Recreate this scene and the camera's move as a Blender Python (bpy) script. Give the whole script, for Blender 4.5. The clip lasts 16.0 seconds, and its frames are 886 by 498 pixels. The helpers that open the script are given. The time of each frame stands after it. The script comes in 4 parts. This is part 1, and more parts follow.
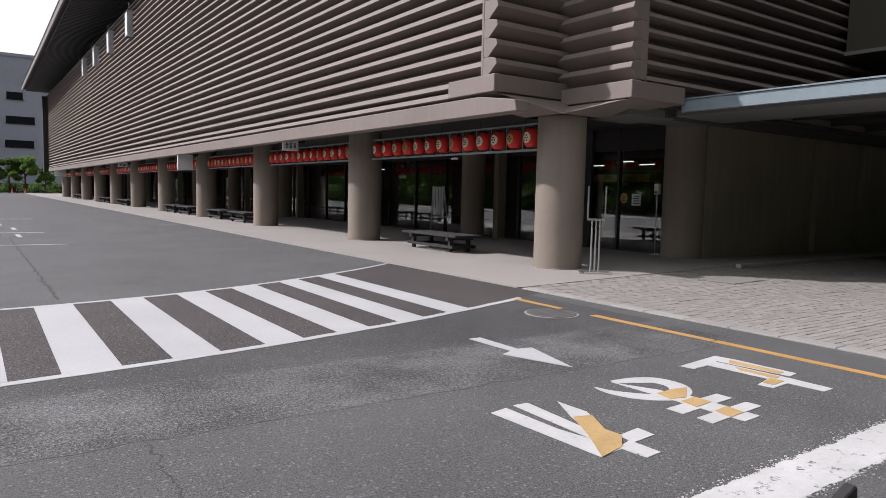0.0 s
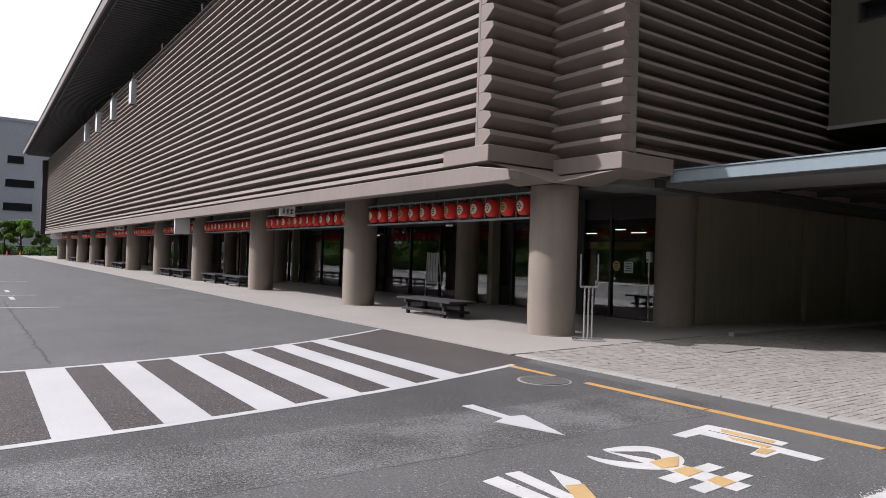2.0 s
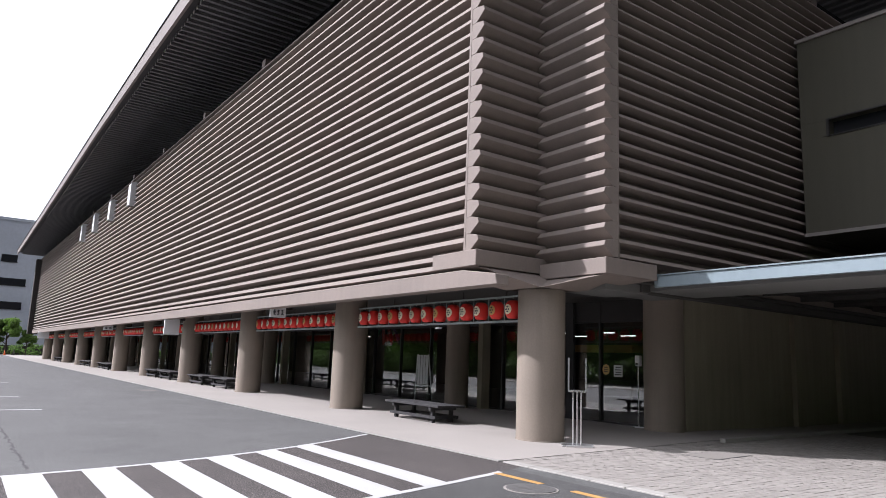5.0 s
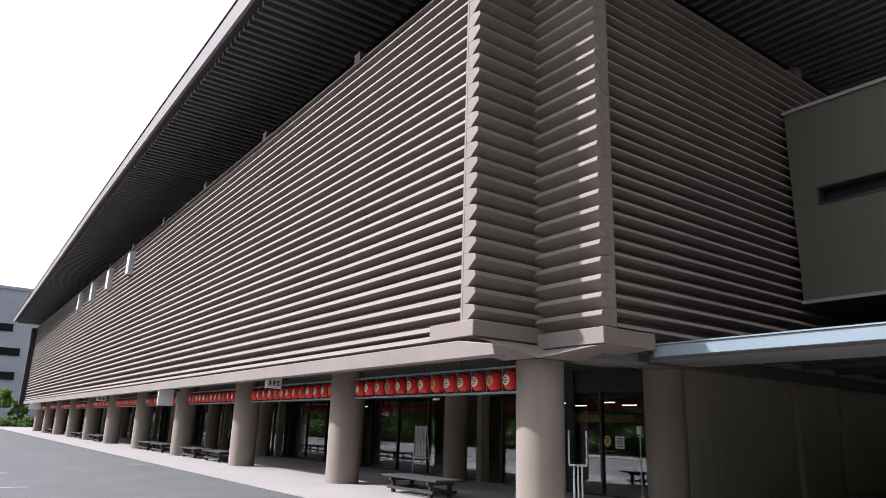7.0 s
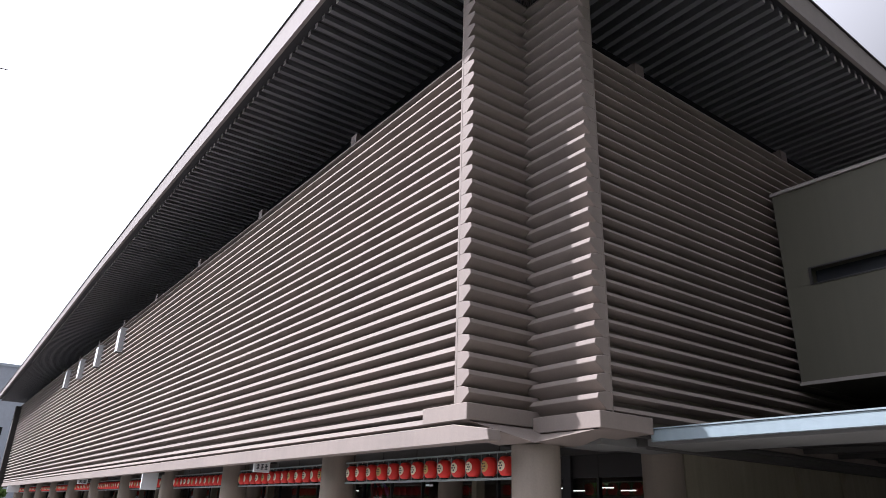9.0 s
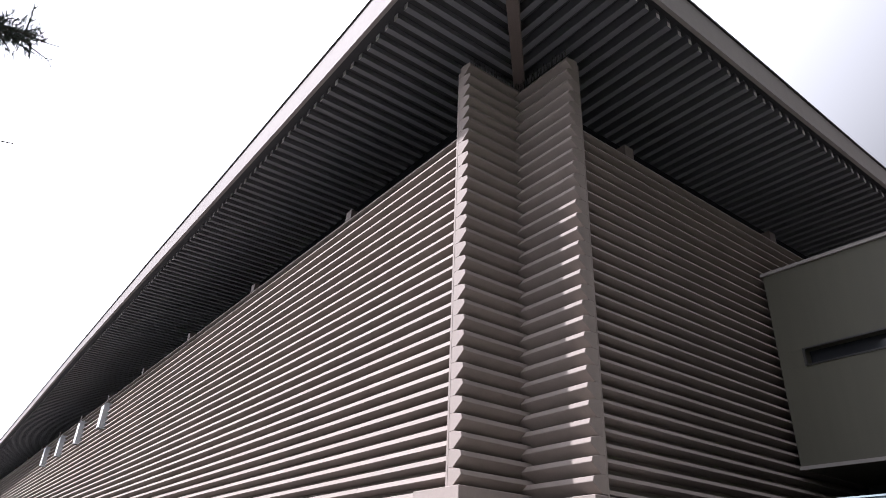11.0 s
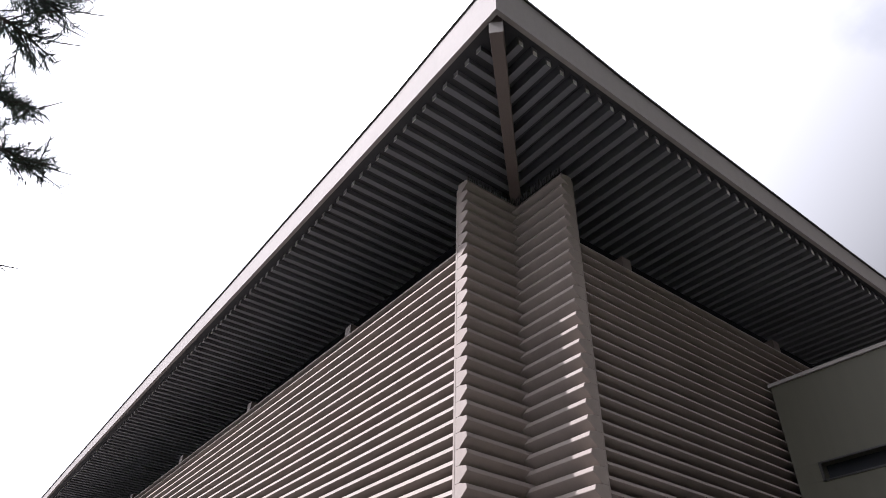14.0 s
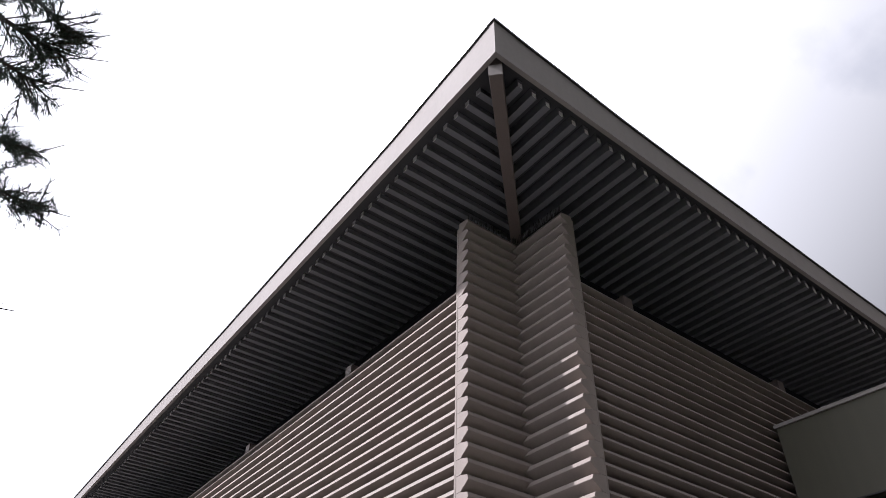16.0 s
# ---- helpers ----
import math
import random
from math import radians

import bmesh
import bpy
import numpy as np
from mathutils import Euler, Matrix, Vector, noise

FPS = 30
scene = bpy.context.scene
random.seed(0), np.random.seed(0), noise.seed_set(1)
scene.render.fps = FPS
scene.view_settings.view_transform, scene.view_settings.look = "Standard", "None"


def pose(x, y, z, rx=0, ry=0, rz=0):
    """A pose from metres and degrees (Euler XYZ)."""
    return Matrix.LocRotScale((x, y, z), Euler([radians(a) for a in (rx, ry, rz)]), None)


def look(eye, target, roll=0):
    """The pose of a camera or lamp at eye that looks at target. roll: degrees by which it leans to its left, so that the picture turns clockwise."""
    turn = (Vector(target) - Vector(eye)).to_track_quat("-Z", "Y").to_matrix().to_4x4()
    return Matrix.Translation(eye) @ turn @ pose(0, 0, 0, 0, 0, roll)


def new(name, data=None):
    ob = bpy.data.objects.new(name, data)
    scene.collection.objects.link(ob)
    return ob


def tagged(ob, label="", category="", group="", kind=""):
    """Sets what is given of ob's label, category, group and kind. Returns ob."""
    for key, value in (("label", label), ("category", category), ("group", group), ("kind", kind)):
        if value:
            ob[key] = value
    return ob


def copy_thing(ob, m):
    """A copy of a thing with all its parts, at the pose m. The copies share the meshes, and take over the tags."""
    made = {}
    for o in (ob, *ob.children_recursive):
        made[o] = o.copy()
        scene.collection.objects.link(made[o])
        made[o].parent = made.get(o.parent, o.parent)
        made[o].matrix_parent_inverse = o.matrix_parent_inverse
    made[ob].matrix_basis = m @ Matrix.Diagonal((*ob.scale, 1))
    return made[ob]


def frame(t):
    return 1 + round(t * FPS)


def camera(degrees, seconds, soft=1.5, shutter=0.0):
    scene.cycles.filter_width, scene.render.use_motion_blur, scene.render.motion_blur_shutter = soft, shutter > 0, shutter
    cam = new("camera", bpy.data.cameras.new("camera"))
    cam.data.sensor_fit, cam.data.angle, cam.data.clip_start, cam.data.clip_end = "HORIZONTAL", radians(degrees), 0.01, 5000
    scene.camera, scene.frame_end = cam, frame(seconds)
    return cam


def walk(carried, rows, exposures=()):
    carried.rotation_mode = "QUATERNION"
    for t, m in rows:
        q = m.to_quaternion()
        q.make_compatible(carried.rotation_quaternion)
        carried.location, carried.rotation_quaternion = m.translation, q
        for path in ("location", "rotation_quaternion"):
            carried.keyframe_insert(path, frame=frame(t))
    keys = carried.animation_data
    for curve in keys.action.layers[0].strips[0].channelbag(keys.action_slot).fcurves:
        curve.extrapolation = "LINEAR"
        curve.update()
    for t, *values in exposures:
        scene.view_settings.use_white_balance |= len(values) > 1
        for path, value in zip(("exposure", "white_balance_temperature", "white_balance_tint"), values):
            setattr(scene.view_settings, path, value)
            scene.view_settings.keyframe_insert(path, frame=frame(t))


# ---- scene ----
# camera and walk: time, place, yaw, pitch, roll
FOV = 66.3
PATH = [
    (0.0, 0.127, 0.230, 1.488, -34.99, -4.68, -1.34),
    (0.5, 0.117, 0.207, 1.492, -35.06, -3.36, -1.44),
    (1.0, 0.105, 0.185, 1.499, -35.10, -1.98, -1.52),
    (1.5, 0.091, 0.157, 1.504, -35.23, -0.57, -1.63),
    (2.0, 0.071, 0.133, 1.504, -35.43, 0.86, -1.81),
    (2.5, 0.050, 0.109, 1.508, -35.61, 2.28, -1.96),
    (3.0, 0.033, 0.068, 1.516, -35.76, 3.69, -2.02),
    (3.5, 0.020, 0.024, 1.522, -35.87, 5.11, -2.07),
    (4.0, 0.012, -0.012, 1.525, -35.97, 6.56, -2.14),
    (6.5, 0.024, -0.132, 1.597, -36.11, 13.51, -1.82),
    (7.0, 0.025, -0.130, 1.628, -36.13, 14.92, -1.76),
    (7.5, 0.027, -0.127, 1.659, -36.22, 16.39, -1.68),
    (8.0, 0.026, -0.134, 1.687, -36.33, 17.94, -1.64),
    (8.5, 0.025, -0.143, 1.715, -36.47, 19.56, -1.71),
    (9.0, 0.026, -0.154, 1.743, -36.61, 21.28, -1.75),
    (11.5, 0.012, -0.148, 1.740, -37.61, 29.32, -2.11),
    (12.0, 0.004, -0.148, 1.751, -37.70, 30.92, -2.06),
    (12.5, -0.004, -0.148, 1.760, -37.64, 32.53, -1.93),
    (13.0, -0.010, -0.143, 1.763, -37.41, 34.11, -1.61),
    (13.5, -0.010, -0.140, 1.769, -37.24, 35.67, -1.46),
    (14.0, -0.007, -0.143, 1.777, -37.05, 37.19, -1.34),
    (14.5, -0.005, -0.150, 1.785, -36.95, 38.66, -1.26),
    (15.0, 0.002, -0.157, 1.793, -36.98, 39.74, -1.35),
    (15.5, 0.006, -0.164, 1.799, -36.94, 40.29, -1.37),
    (16.0, 0.011, -0.163, 1.797, -36.89, 40.44, -1.36),
]
cam = camera(FOV, 16.0, soft=0.6)
walk(cam, [(t, pose(x, y, z, 90 + tilt, roll, yaw)) for t, x, y, z, yaw, tilt, roll in PATH], exposures=[
    (t, e, k, 18) for t, e, k in ((0.0, -1.0, 6150), (2.0, -0.83, 6150), (4.0, -0.50, 6050), (7.0, -0.22, 5900), (9.0, -0.10, 5900), (12.5, 0.08, 5950), (14.0, -0.04, 6000), (16.0, -0.28, 6000))])

# ---- light ----
SUN = Vector((-0.84, 0.68, 1.0)).normalized()
world = bpy.data.worlds.new("world")
scene.world = world
world.use_nodes = True
wn, wl = world.node_tree.nodes, world.node_tree.links
wn.clear()
w_out = wn.new("ShaderNodeOutputWorld")
w_bg = wn.new("ShaderNodeBackground")
sky = wn.new("ShaderNodeTexSky")
sky.sky_type = 'NISHITA'
sky.sun_disc = False
sky.sun_elevation = math.asin(SUN.z)
sky.sun_rotation = math.atan2(SUN.x, SUN.y)
sky_gain = wn.new("ShaderNodeVectorMath")
sky_gain.operation = 'SCALE'
sky_gain.inputs['Scale'].default_value = 0.15
wl.new(sky.outputs[0], sky_gain.inputs[0])
w_tc = wn.new("ShaderNodeTexCoord")
w_noise = wn.new("ShaderNodeTexNoise")
w_noise.inputs['Scale'].default_value = 2.3
w_noise.inputs['Detail'].default_value = 7
w_noise.inputs['Roughness'].default_value = 0.52
wl.new(w_tc.outputs['Generated'], w_noise.inputs['Vector'])
w_ramp = wn.new("ShaderNodeValToRGB")
w_ramp.color_ramp.elements[0].position = 0.27
w_ramp.color_ramp.elements[0].color = (0.62, 0.62, 0.62, 1)      # thin haze over the gaps
w_ramp.color_ramp.elements[1].position = 0.40
wl.new(w_noise.outputs['Fac'], w_ramp.inputs['Fac'])
w_mix = wn.new("ShaderNodeMixRGB")
w_dot = wn.new("ShaderNodeVectorMath")
w_dot.operation = 'DOT_PRODUCT'
w_dot.inputs[1].default_value = Vector((-0.55, 0.55, 0.80)).normalized()
wl.new(w_tc.outputs['Generated'], w_dot.inputs[0])
w_glow = wn.new("ShaderNodeMapRange")      # clouds shine brightest on the sun's side
w_glow.inputs['From Min'].default_value = -0.1
w_glow.inputs['From Max'].default_value = 0.85
w_glow.inputs['To Min'].default_value = 0.05
w_glow.inputs['To Max'].default_value = 2.9
wl.new(w_dot.outputs['Value'], w_glow.inputs['Value'])
wl.new(w_glow.outputs[0], w_mix.inputs['Color2'])
wl.new(w_ramp.outputs['Color'], w_mix.inputs['Fac'])
wl.new(sky_gain.outputs[0], w_mix.inputs['Color1'])
wl.new(w_mix.outputs[0], w_bg.inputs['Color'])
w_bg.inputs['Strength'].default_value = 1.0
wl.new(w_bg.outputs[0], w_out.inputs['Surface'])

sun_data = bpy.data.lights.new("sun", 'SUN')
sun_data.energy = 9.6
sun_data.angle = radians(1.2)
sun_data.color = (1.0, 0.97, 0.92)
sun = new("sun", sun_data)
sun.matrix_world = look(SUN * 60, (0, 0, 0))


# ---- materials ----
def material(name, base, rough=0.8, metal=0.0, fine=(40.0, 0.12), broad=(0.7, 0.15), bump=0.15, bump_scale=60.0, spread=0.0,
             speck=None, spec=0.5, streak=0.0):
    """A surface with a base colour, fine grain, broad stains, optional bright specks, streaks and piece-to-piece spread."""
    m = bpy.data.materials.new(name)
    m.use_nodes = True
    nt, n, l = m.node_tree, m.node_tree.nodes, m.node_tree.links
    b = n["Principled BSDF"]
    b.inputs['Metallic'].default_value = metal
    b.inputs['Specular IOR Level'].default_value = spec
    geo = n.new("ShaderNodeNewGeometry")
    tot = None

    def noise_node(scale, detail, vec=None):
        t = n.new("ShaderNodeTexNoise")
        t.inputs['Scale'].default_value = scale
        t.inputs['Detail'].default_value = detail
        l.new(vec if vec else geo.outputs['Position'], t.inputs['Vector'])
        return t.outputs['Fac']

    def math_node(op, a, c, clamp=False):
        t = n.new("ShaderNodeMath")
        t.operation = op
        t.use_clamp = clamp
        for i, v in enumerate((a, c)):
            if isinstance(v, (int, float)):
                t.inputs[i].default_value = v
            else:
                l.new(v, t.inputs[i])
        return t.outputs[0]

    f = noise_node(fine[0], 4)
    tot = math_node('MULTIPLY', math_node('SUBTRACT', f, 0.5), fine[1] * 4)
    g = noise_node(broad[0], 5)
    tot = math_node('ADD', tot, math_node('MULTIPLY', math_node('SUBTRACT', g, 0.5), broad[1] * 4))
    if streak:
        mp = n.new("ShaderNodeMapping")
        mp.inputs['Scale'].default_value = (5.0, 5.0, 0.35)
        l.new(geo.outputs['Position'], mp.inputs['Vector'])
        s = noise_node(1.0, 4, mp.outputs[0])
        tot = math_node('ADD', tot, math_node('MULTIPLY', math_node('SUBTRACT', s, 0.5), streak * 4))
    if spread:
        oi = n.new("ShaderNodeObjectInfo")
        tot = math_node('ADD', tot, math_node('MULTIPLY', math_node('SUBTRACT', oi.outputs['Random'], 0.5), spread * 2))
        tot = math_node('ADD', tot, math_node('MULTIPLY', math_node('SUBTRACT', geo.outputs['Random Per Island'], 0.5), spread * 2))
    gain = math_node('ADD', tot, 1.0)
    if speck:
        v = n.new("ShaderNodeTexVoronoi")
        v.inputs['Scale'].default_value = speck[0]
        l.new(geo.outputs['Position'], v.inputs['Vector'])
        hit = math_node('LESS_THAN', v.outputs['Distance'], speck[1])
        gain = math_node('ADD', gain, math_node('MULTIPLY', hit, speck[2]))
    gain = math_node('MAXIMUM', gain, 0.15)
    vm = n.new("ShaderNodeVectorMath")
    vm.operation = 'SCALE'
    vm.inputs[0].default_value = base
    l.new(gain, vm.inputs['Scale'])
    l.new(vm.outputs[0], b.inputs['Base Color'])
    r = math_node('ADD', math_node('MULTIPLY', math_node('SUBTRACT', g, 0.5), 0.3), rough, True)
    l.new(r, b.inputs['Roughness'])
    if bump:
        bn = n.new("ShaderNodeBump")
        bn.inputs['Strength'].default_value = bump
        bn.inputs['Distance'].default_value = 0.01
        l.new(noise_node(bump_scale, 3), bn.inputs['Height'])
        l.new(bn.outputs[0], b.inputs['Normal'])
    return m


M_PRECAST = material("brown_precast", (0.205, 0.170, 0.149), 0.8, fine=(25, 0.05), broad=(0.5, 0.10), spread=0.05, streak=0.04, bump=0.2)
M_COLUMN = material("brown_concrete", (0.22, 0.184, 0.15), 0.8, fine=(30, 0.06), broad=(0.8, 0.10), streak=0.08, bump=0.2)
M_WALL = material("brown_wall", (0.25, 0.225, 0.165), 0.8, fine=(20, 0.05), broad=(0.4, 0.16), streak=0.13)
# near black, puts the shade behind the eaves into colour
M_BLACK = material("eave_shade_black", (0.01, 0.01, 0.012), 1.0, broad=(0.5, 0.1), spec=0.05)
# dark post colour, also paints the shade between rafters onto the boarding
M_POST_AND_SHADE = material("dark_post_and_gap_shade", (0.03, 0.03, 0.032), 0.8, broad=(0.5, 0.1))
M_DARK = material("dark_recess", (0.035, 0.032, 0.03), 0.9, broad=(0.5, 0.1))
M_RAFTER = material("rafter_metal", (0.115, 0.115, 0.123), 0.7, fine=(15, 0.05), broad=(0.3, 0.12))
M_RAFTER_END = material("rafter_end_metal", (0.62, 0.61, 0.60), 0.6, spread=0.12)
M_FASCIA = material("fascia_metal", (0.22, 0.198, 0.185), 0.75, spec=0.2, fine=(8, 0.03), broad=(0.25, 0.06), streak=0.03)
M_HIP = material("hip_beam_paint", (0.11, 0.085, 0.075), 0.6, broad=(0.6, 0.1))
M_BOX = material("olive_metal_wall", (0.058, 0.054, 0.037), 0.65, fine=(30, 0.03), broad=(0.3, 0.08), streak=0.05)
M_CANOPY = material("canopy_steel", (0.20, 0.25, 0.275), 0.4, fine=(12, 0.03), broad=(0.5, 0.08), streak=0.04)
# gap shade put into colour: a darker brown than the precast
M_GAP_SHADE = material("gap_shade_brown", (0.055, 0.046, 0.042), 0.9, fine=(20, 0.05), broad=(0.4, 0.12))
M_BEAM = material("beam_paint", (0.15, 0.15, 0.145), 0.7, fine=(20, 0.04), broad=(0.6, 0.10))
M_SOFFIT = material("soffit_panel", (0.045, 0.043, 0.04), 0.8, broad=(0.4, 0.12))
M_PLAZA = material("plaza_concrete", (0.275, 0.253, 0.232), 0.85, fine=(50, 0.05), broad=(0.45, 0.09), bump=0.2, bump_scale=90)
M_BRICK = material("paving_brick", (0.225, 0.208, 0.19), 0.85, fine=(45, 0.07), broad=(0.6, 0.06), spread=0.13, bump=0.25)
M_JOINT = material("paving_joint", (0.13, 0.122, 0.11), 0.95, fine=(60, 0.1), broad=(1, 0.1))
M_KERB = material("granite_kerb", (0.27, 0.26, 0.24), 0.8, fine=(120, 0.12), broad=(0.8, 0.08), spread=0.08)
M_PAINT = material("road_paint_white", (0.40, 0.40, 0.40), 0.8, fine=(35, 0.05), broad=(0.9, 0.09), bump=0.25, bump_scale=140)
M_ORANGE = material("road_paint_orange", (0.43, 0.245, 0.075), 0.7, fine=(40, 0.08), broad=(2.0, 0.10), bump=0.25, bump_scale=140)
M_IRON = material("cast_iron", (0.11, 0.107, 0.104), 0.7, metal=0.2, fine=(90, 0.2), broad=(3, 0.1))
M_BLACKWOOD = material("black_stained_wood", (0.024, 0.023, 0.025), 0.75, fine=(60, 0.12), broad=(2, 0.15), streak=0.05)
M_STEEL = material("brushed_steel", (0.62, 0.62, 0.62), 0.3, metal=0.9, fine=(80, 0.03), broad=(2, 0.05))
M_RAIL = material("pale_painted_steel", (0.28, 0.33, 0.33), 0.5, broad=(2, 0.08))
M_VENT = material("vent_enamel", (0.55, 0.56, 0.58), 0.5, fine=(10, 0.03), broad=(1, 0.08), streak=0.05)
M_WHITE = material("white_panel", (0.72, 0.73, 0.74), 0.5, fine=(10, 0.02), broad=(1, 0.04))
M_INK = material("sign_ink", (0.05, 0.05, 0.06), 0.7)
M_RED = material("red_lantern_paper", (0.74, 0.036, 0.026), 0.5, fine=(30, 0.05), broad=(4, 0.08), spread=0.10)
M_CREAM = material("cream_emblem", (0.85, 0.76, 0.58), 0.7, spread=0.12)
M_GOLD = material("tan_emblem", (0.60, 0.38, 0.14), 0.7, spread=0.10)
M_LANTERN_CAP = material("lantern_cap_black", (0.03, 0.02, 0.02), 0.5)
M_FRAME = material("bronze_frame", (0.028, 0.026, 0.025), 0.4, metal=0.3)
M_GREYBLD = material("grey_concrete_wall", (0.46, 0.50, 0.56), 0.8, fine=(2, 0.05), broad=(0.12, 0.12), streak=0.02)
M_GLASSDARK = material("dark_window_glass", (0.02, 0.022, 0.026), 0.1, bump=0)
M_BARK = material("bark", (0.055, 0.042, 0.034), 0.9, fine=(30, 0.2), broad=(4, 0.2), bump=0.5)
M_NEEDLE = material("pine_needle", (0.035, 0.055, 0.035), 0.6, spread=0.3, bump=0)
M_LEAF = material("garden_leaf", (0.12, 0.21, 0.04), 0.55, spread=0.35, bump=0)
M_HEDGE = material("hedge_leaf", (0.12, 0.21, 0.05), 0.6, spread=0.4, bump=0)
M_CONE = material("orange_plastic", (0.75, 0.16, 0.04), 0.5)
M_RUBBER = material("black_rubber", (0.025, 0.022, 0.02), 0.7)
M_INTERIOR = material("lobby_wall", (0.10, 0.085, 0.07), 0.8)
M_LOBBYFLOOR = material("lobby_floor", (0.16, 0.13, 0.12), 0.35)
M_CLOTH_RED = material("red_cloth", (0.6, 0.04, 0.05), 0.9)
M_CLOTH_GREEN = material("green_cloth", (0.05, 0.3, 0.16), 0.9)
M_CLOTH_VIOLET = material("violet_cloth", (0.25, 0.16, 0.4), 0.9)


def let_light_through(m, share):
    """Leaves glow when the sun stands behind them."""
    n, l = m.node_tree.nodes, m.node_tree.links
    b = n["Principled BSDF"]
    t = n.new("ShaderNodeBsdfTranslucent")
    l.new(b.inputs['Base Color'].links[0].from_socket, t.inputs['Color'])
    x = n.new("ShaderNodeMixShader")
    x.inputs['Fac'].default_value = share
    l.new(b.outputs[0], x.inputs[1])
    l.new(t.outputs[0], x.inputs[2])
    l.new(x.outputs[0], n["Material Output"].inputs['Surface'])


let_light_through(M_LEAF, 0.5)
let_light_through(M_HEDGE, 0.5)


def glass_material():
    m = bpy.data.materials.new("clear_glass")
    m.use_nodes = True
    b = m.node_tree.nodes["Principled BSDF"]
    b.inputs['Base Color'].default_value = (0.82, 0.86, 0.85, 1)
    b.inputs['Roughness'].default_value = 0.0
    b.inputs['IOR'].default_value = 2.0
    b.inputs['Transmission Weight'].default_value = 1.0
    return m


M_GLASS = glass_material()


def lamp_material():
    m = bpy.data.materials.new("lamp_tube")
    m.use_nodes = True
    b = m.node_tree.nodes["Principled BSDF"]
    b.inputs['Emission Color'].default_value = (1.0, 0.95, 0.88, 1)
    b.inputs['Emission Strength'].default_value = 2.5
    return m


M_TUBE = lamp_material()


def asphalt_material():
    """Road asphalt: fine grey aggregate, a coarse older strip, a darker newer strip round the crossing, cracks and stains."""
    m = bpy.data.materials.new("asphalt")
    m.use_nodes = True
    n, l = m.node_tree.nodes, m.node_tree.links
    b = n["Principled BSDF"]
    b.inputs['Roughness'].default_value = 0.85
    geo = n.new("ShaderNodeNewGeometry")
    sep = n.new("ShaderNodeSeparateXYZ")
    l.new(geo.outputs['Position'], sep.inputs[0])

    def nz(scale, detail=4, rough=0.5):
        t = n.new("ShaderNodeTexNoise")
        t.inputs['Scale'].default_value = scale
        t.inputs['Detail'].default_value = detail
        t.inputs['Roughness'].default_value = rough
        l.new(geo.outputs['Position'], t.inputs['Vector'])
        return t.outputs['Fac']

    def mm(op, a, c, clamp=False):
        t = n.new("ShaderNodeMath")
        t.operation, t.use_clamp = op, clamp
        for i, v in enumerate((a, c)):
            if isinstance(v, (int, float)):
                t.inputs[i].default_value = v
            else:
                l.new(v, t.inputs[i])
        return t.outputs[0]

    wob = mm('MULTIPLY', mm('SUBTRACT', nz(3.0, 5), 0.5), 0.16)
    y = mm('ADD', mm('ADD', sep.outputs['Y'], wob), mm('MULTIPLY', sep.outputs['X'], 0.031))
    x = mm('ADD', sep.outputs['X'], wob)

    def band(v, lo, hi, soft):
        a = mm('MULTIPLY', mm('SUBTRACT', v, lo), 1 / soft, True)
        c = mm('MULTIPLY', mm('SUBTRACT', hi, v), 1 / soft, True)
        return mm('MULTIPLY', a, c)

    bend = mm('ADD', mm('MULTIPLY', sep.outputs['X'], 0.08), mm('MULTIPLY', mm('MULTIPLY', sep.outputs['X'], sep.outputs['X']), 0.0215))
    yl = mm('SUBTRACT', sep.outputs['Y'], bend)
    bend2 = mm('ADD', mm('MULTIPLY', sep.outputs['X'], 0.049), mm('MULTIPLY', mm('MULTIPLY', sep.outputs['X'], sep.outputs['X']), 0.0458))
    yh = mm('SUBTRACT', sep.outputs['Y'], bend2)
    coarse = mm('MULTIPLY', band(y, 4.40, 5.63, 0.05), mm('LESS_THAN', x, 6.9))
    dark = mm('MULTIPLY', mm('MULTIPLY', band(y, 5.63, 12.0, 0.06), mm('LESS_THAN', yl, 6.09)), mm('LESS_THAN', x, 7.0))
    zone = mm('MULTIPLY', mm('MULTIPLY', mm('GREATER_THAN', yl, 6.09), mm('LESS_THAN', yh, 9.66)), mm('LESS_THAN', x, 8.0))
    grain = mm('ADD', mm('MULTIPLY', mm('SUBTRACT', nz(95, 2, 0.85), 0.5), 4.4), mm('MULTIPLY', mm('SUBTRACT', nz(38, 2, 0.8), 0.5), 1.6))
    grain2 = mm('MULTIPLY', mm('SUBTRACT', nz(34, 4, 0.85), 0.5), 7.0)
    blotch = mm('MULTIPLY', mm('SUBTRACT', nz(1.1, 4, 0.6), 0.55), 3.4)
    stains = mm('MULTIPLY', mm('SUBTRACT', nz(0.55, 6), 0.5), 0.7)
    stains2 = mm('MULTIPLY', mm('SUBTRACT', nz(2.4, 6), 0.5), 0.35)
    v = n.new("ShaderNodeTexVoronoi")
    v.inputs['Scale'].default_value = 22.0
    l.new(geo.outputs['Position'], v.inputs['Vector'])
    chip = mm('MULTIPLY', mm('LESS_THAN', v.outputs['Distance'], 0.2), 0.9)
    v2 = n.new("ShaderNodeTexVoronoi")
    v2.inputs['Scale'].default_value = 60.0
    l.new(geo.outputs['Position'], v2.inputs['Vector'])
    chip2 = mm('MULTIPLY', mm('LESS_THAN', v2.outputs['Distance'], 0.32), 1.3)
    g = mm('ADD', 1.0, mm('ADD', stains, stains2))
    g = mm('ADD', g, grain)
    near = mm('LESS_THAN', y, 11.0)
    g = mm('ADD', g, mm('MULTIPLY', chip, near))
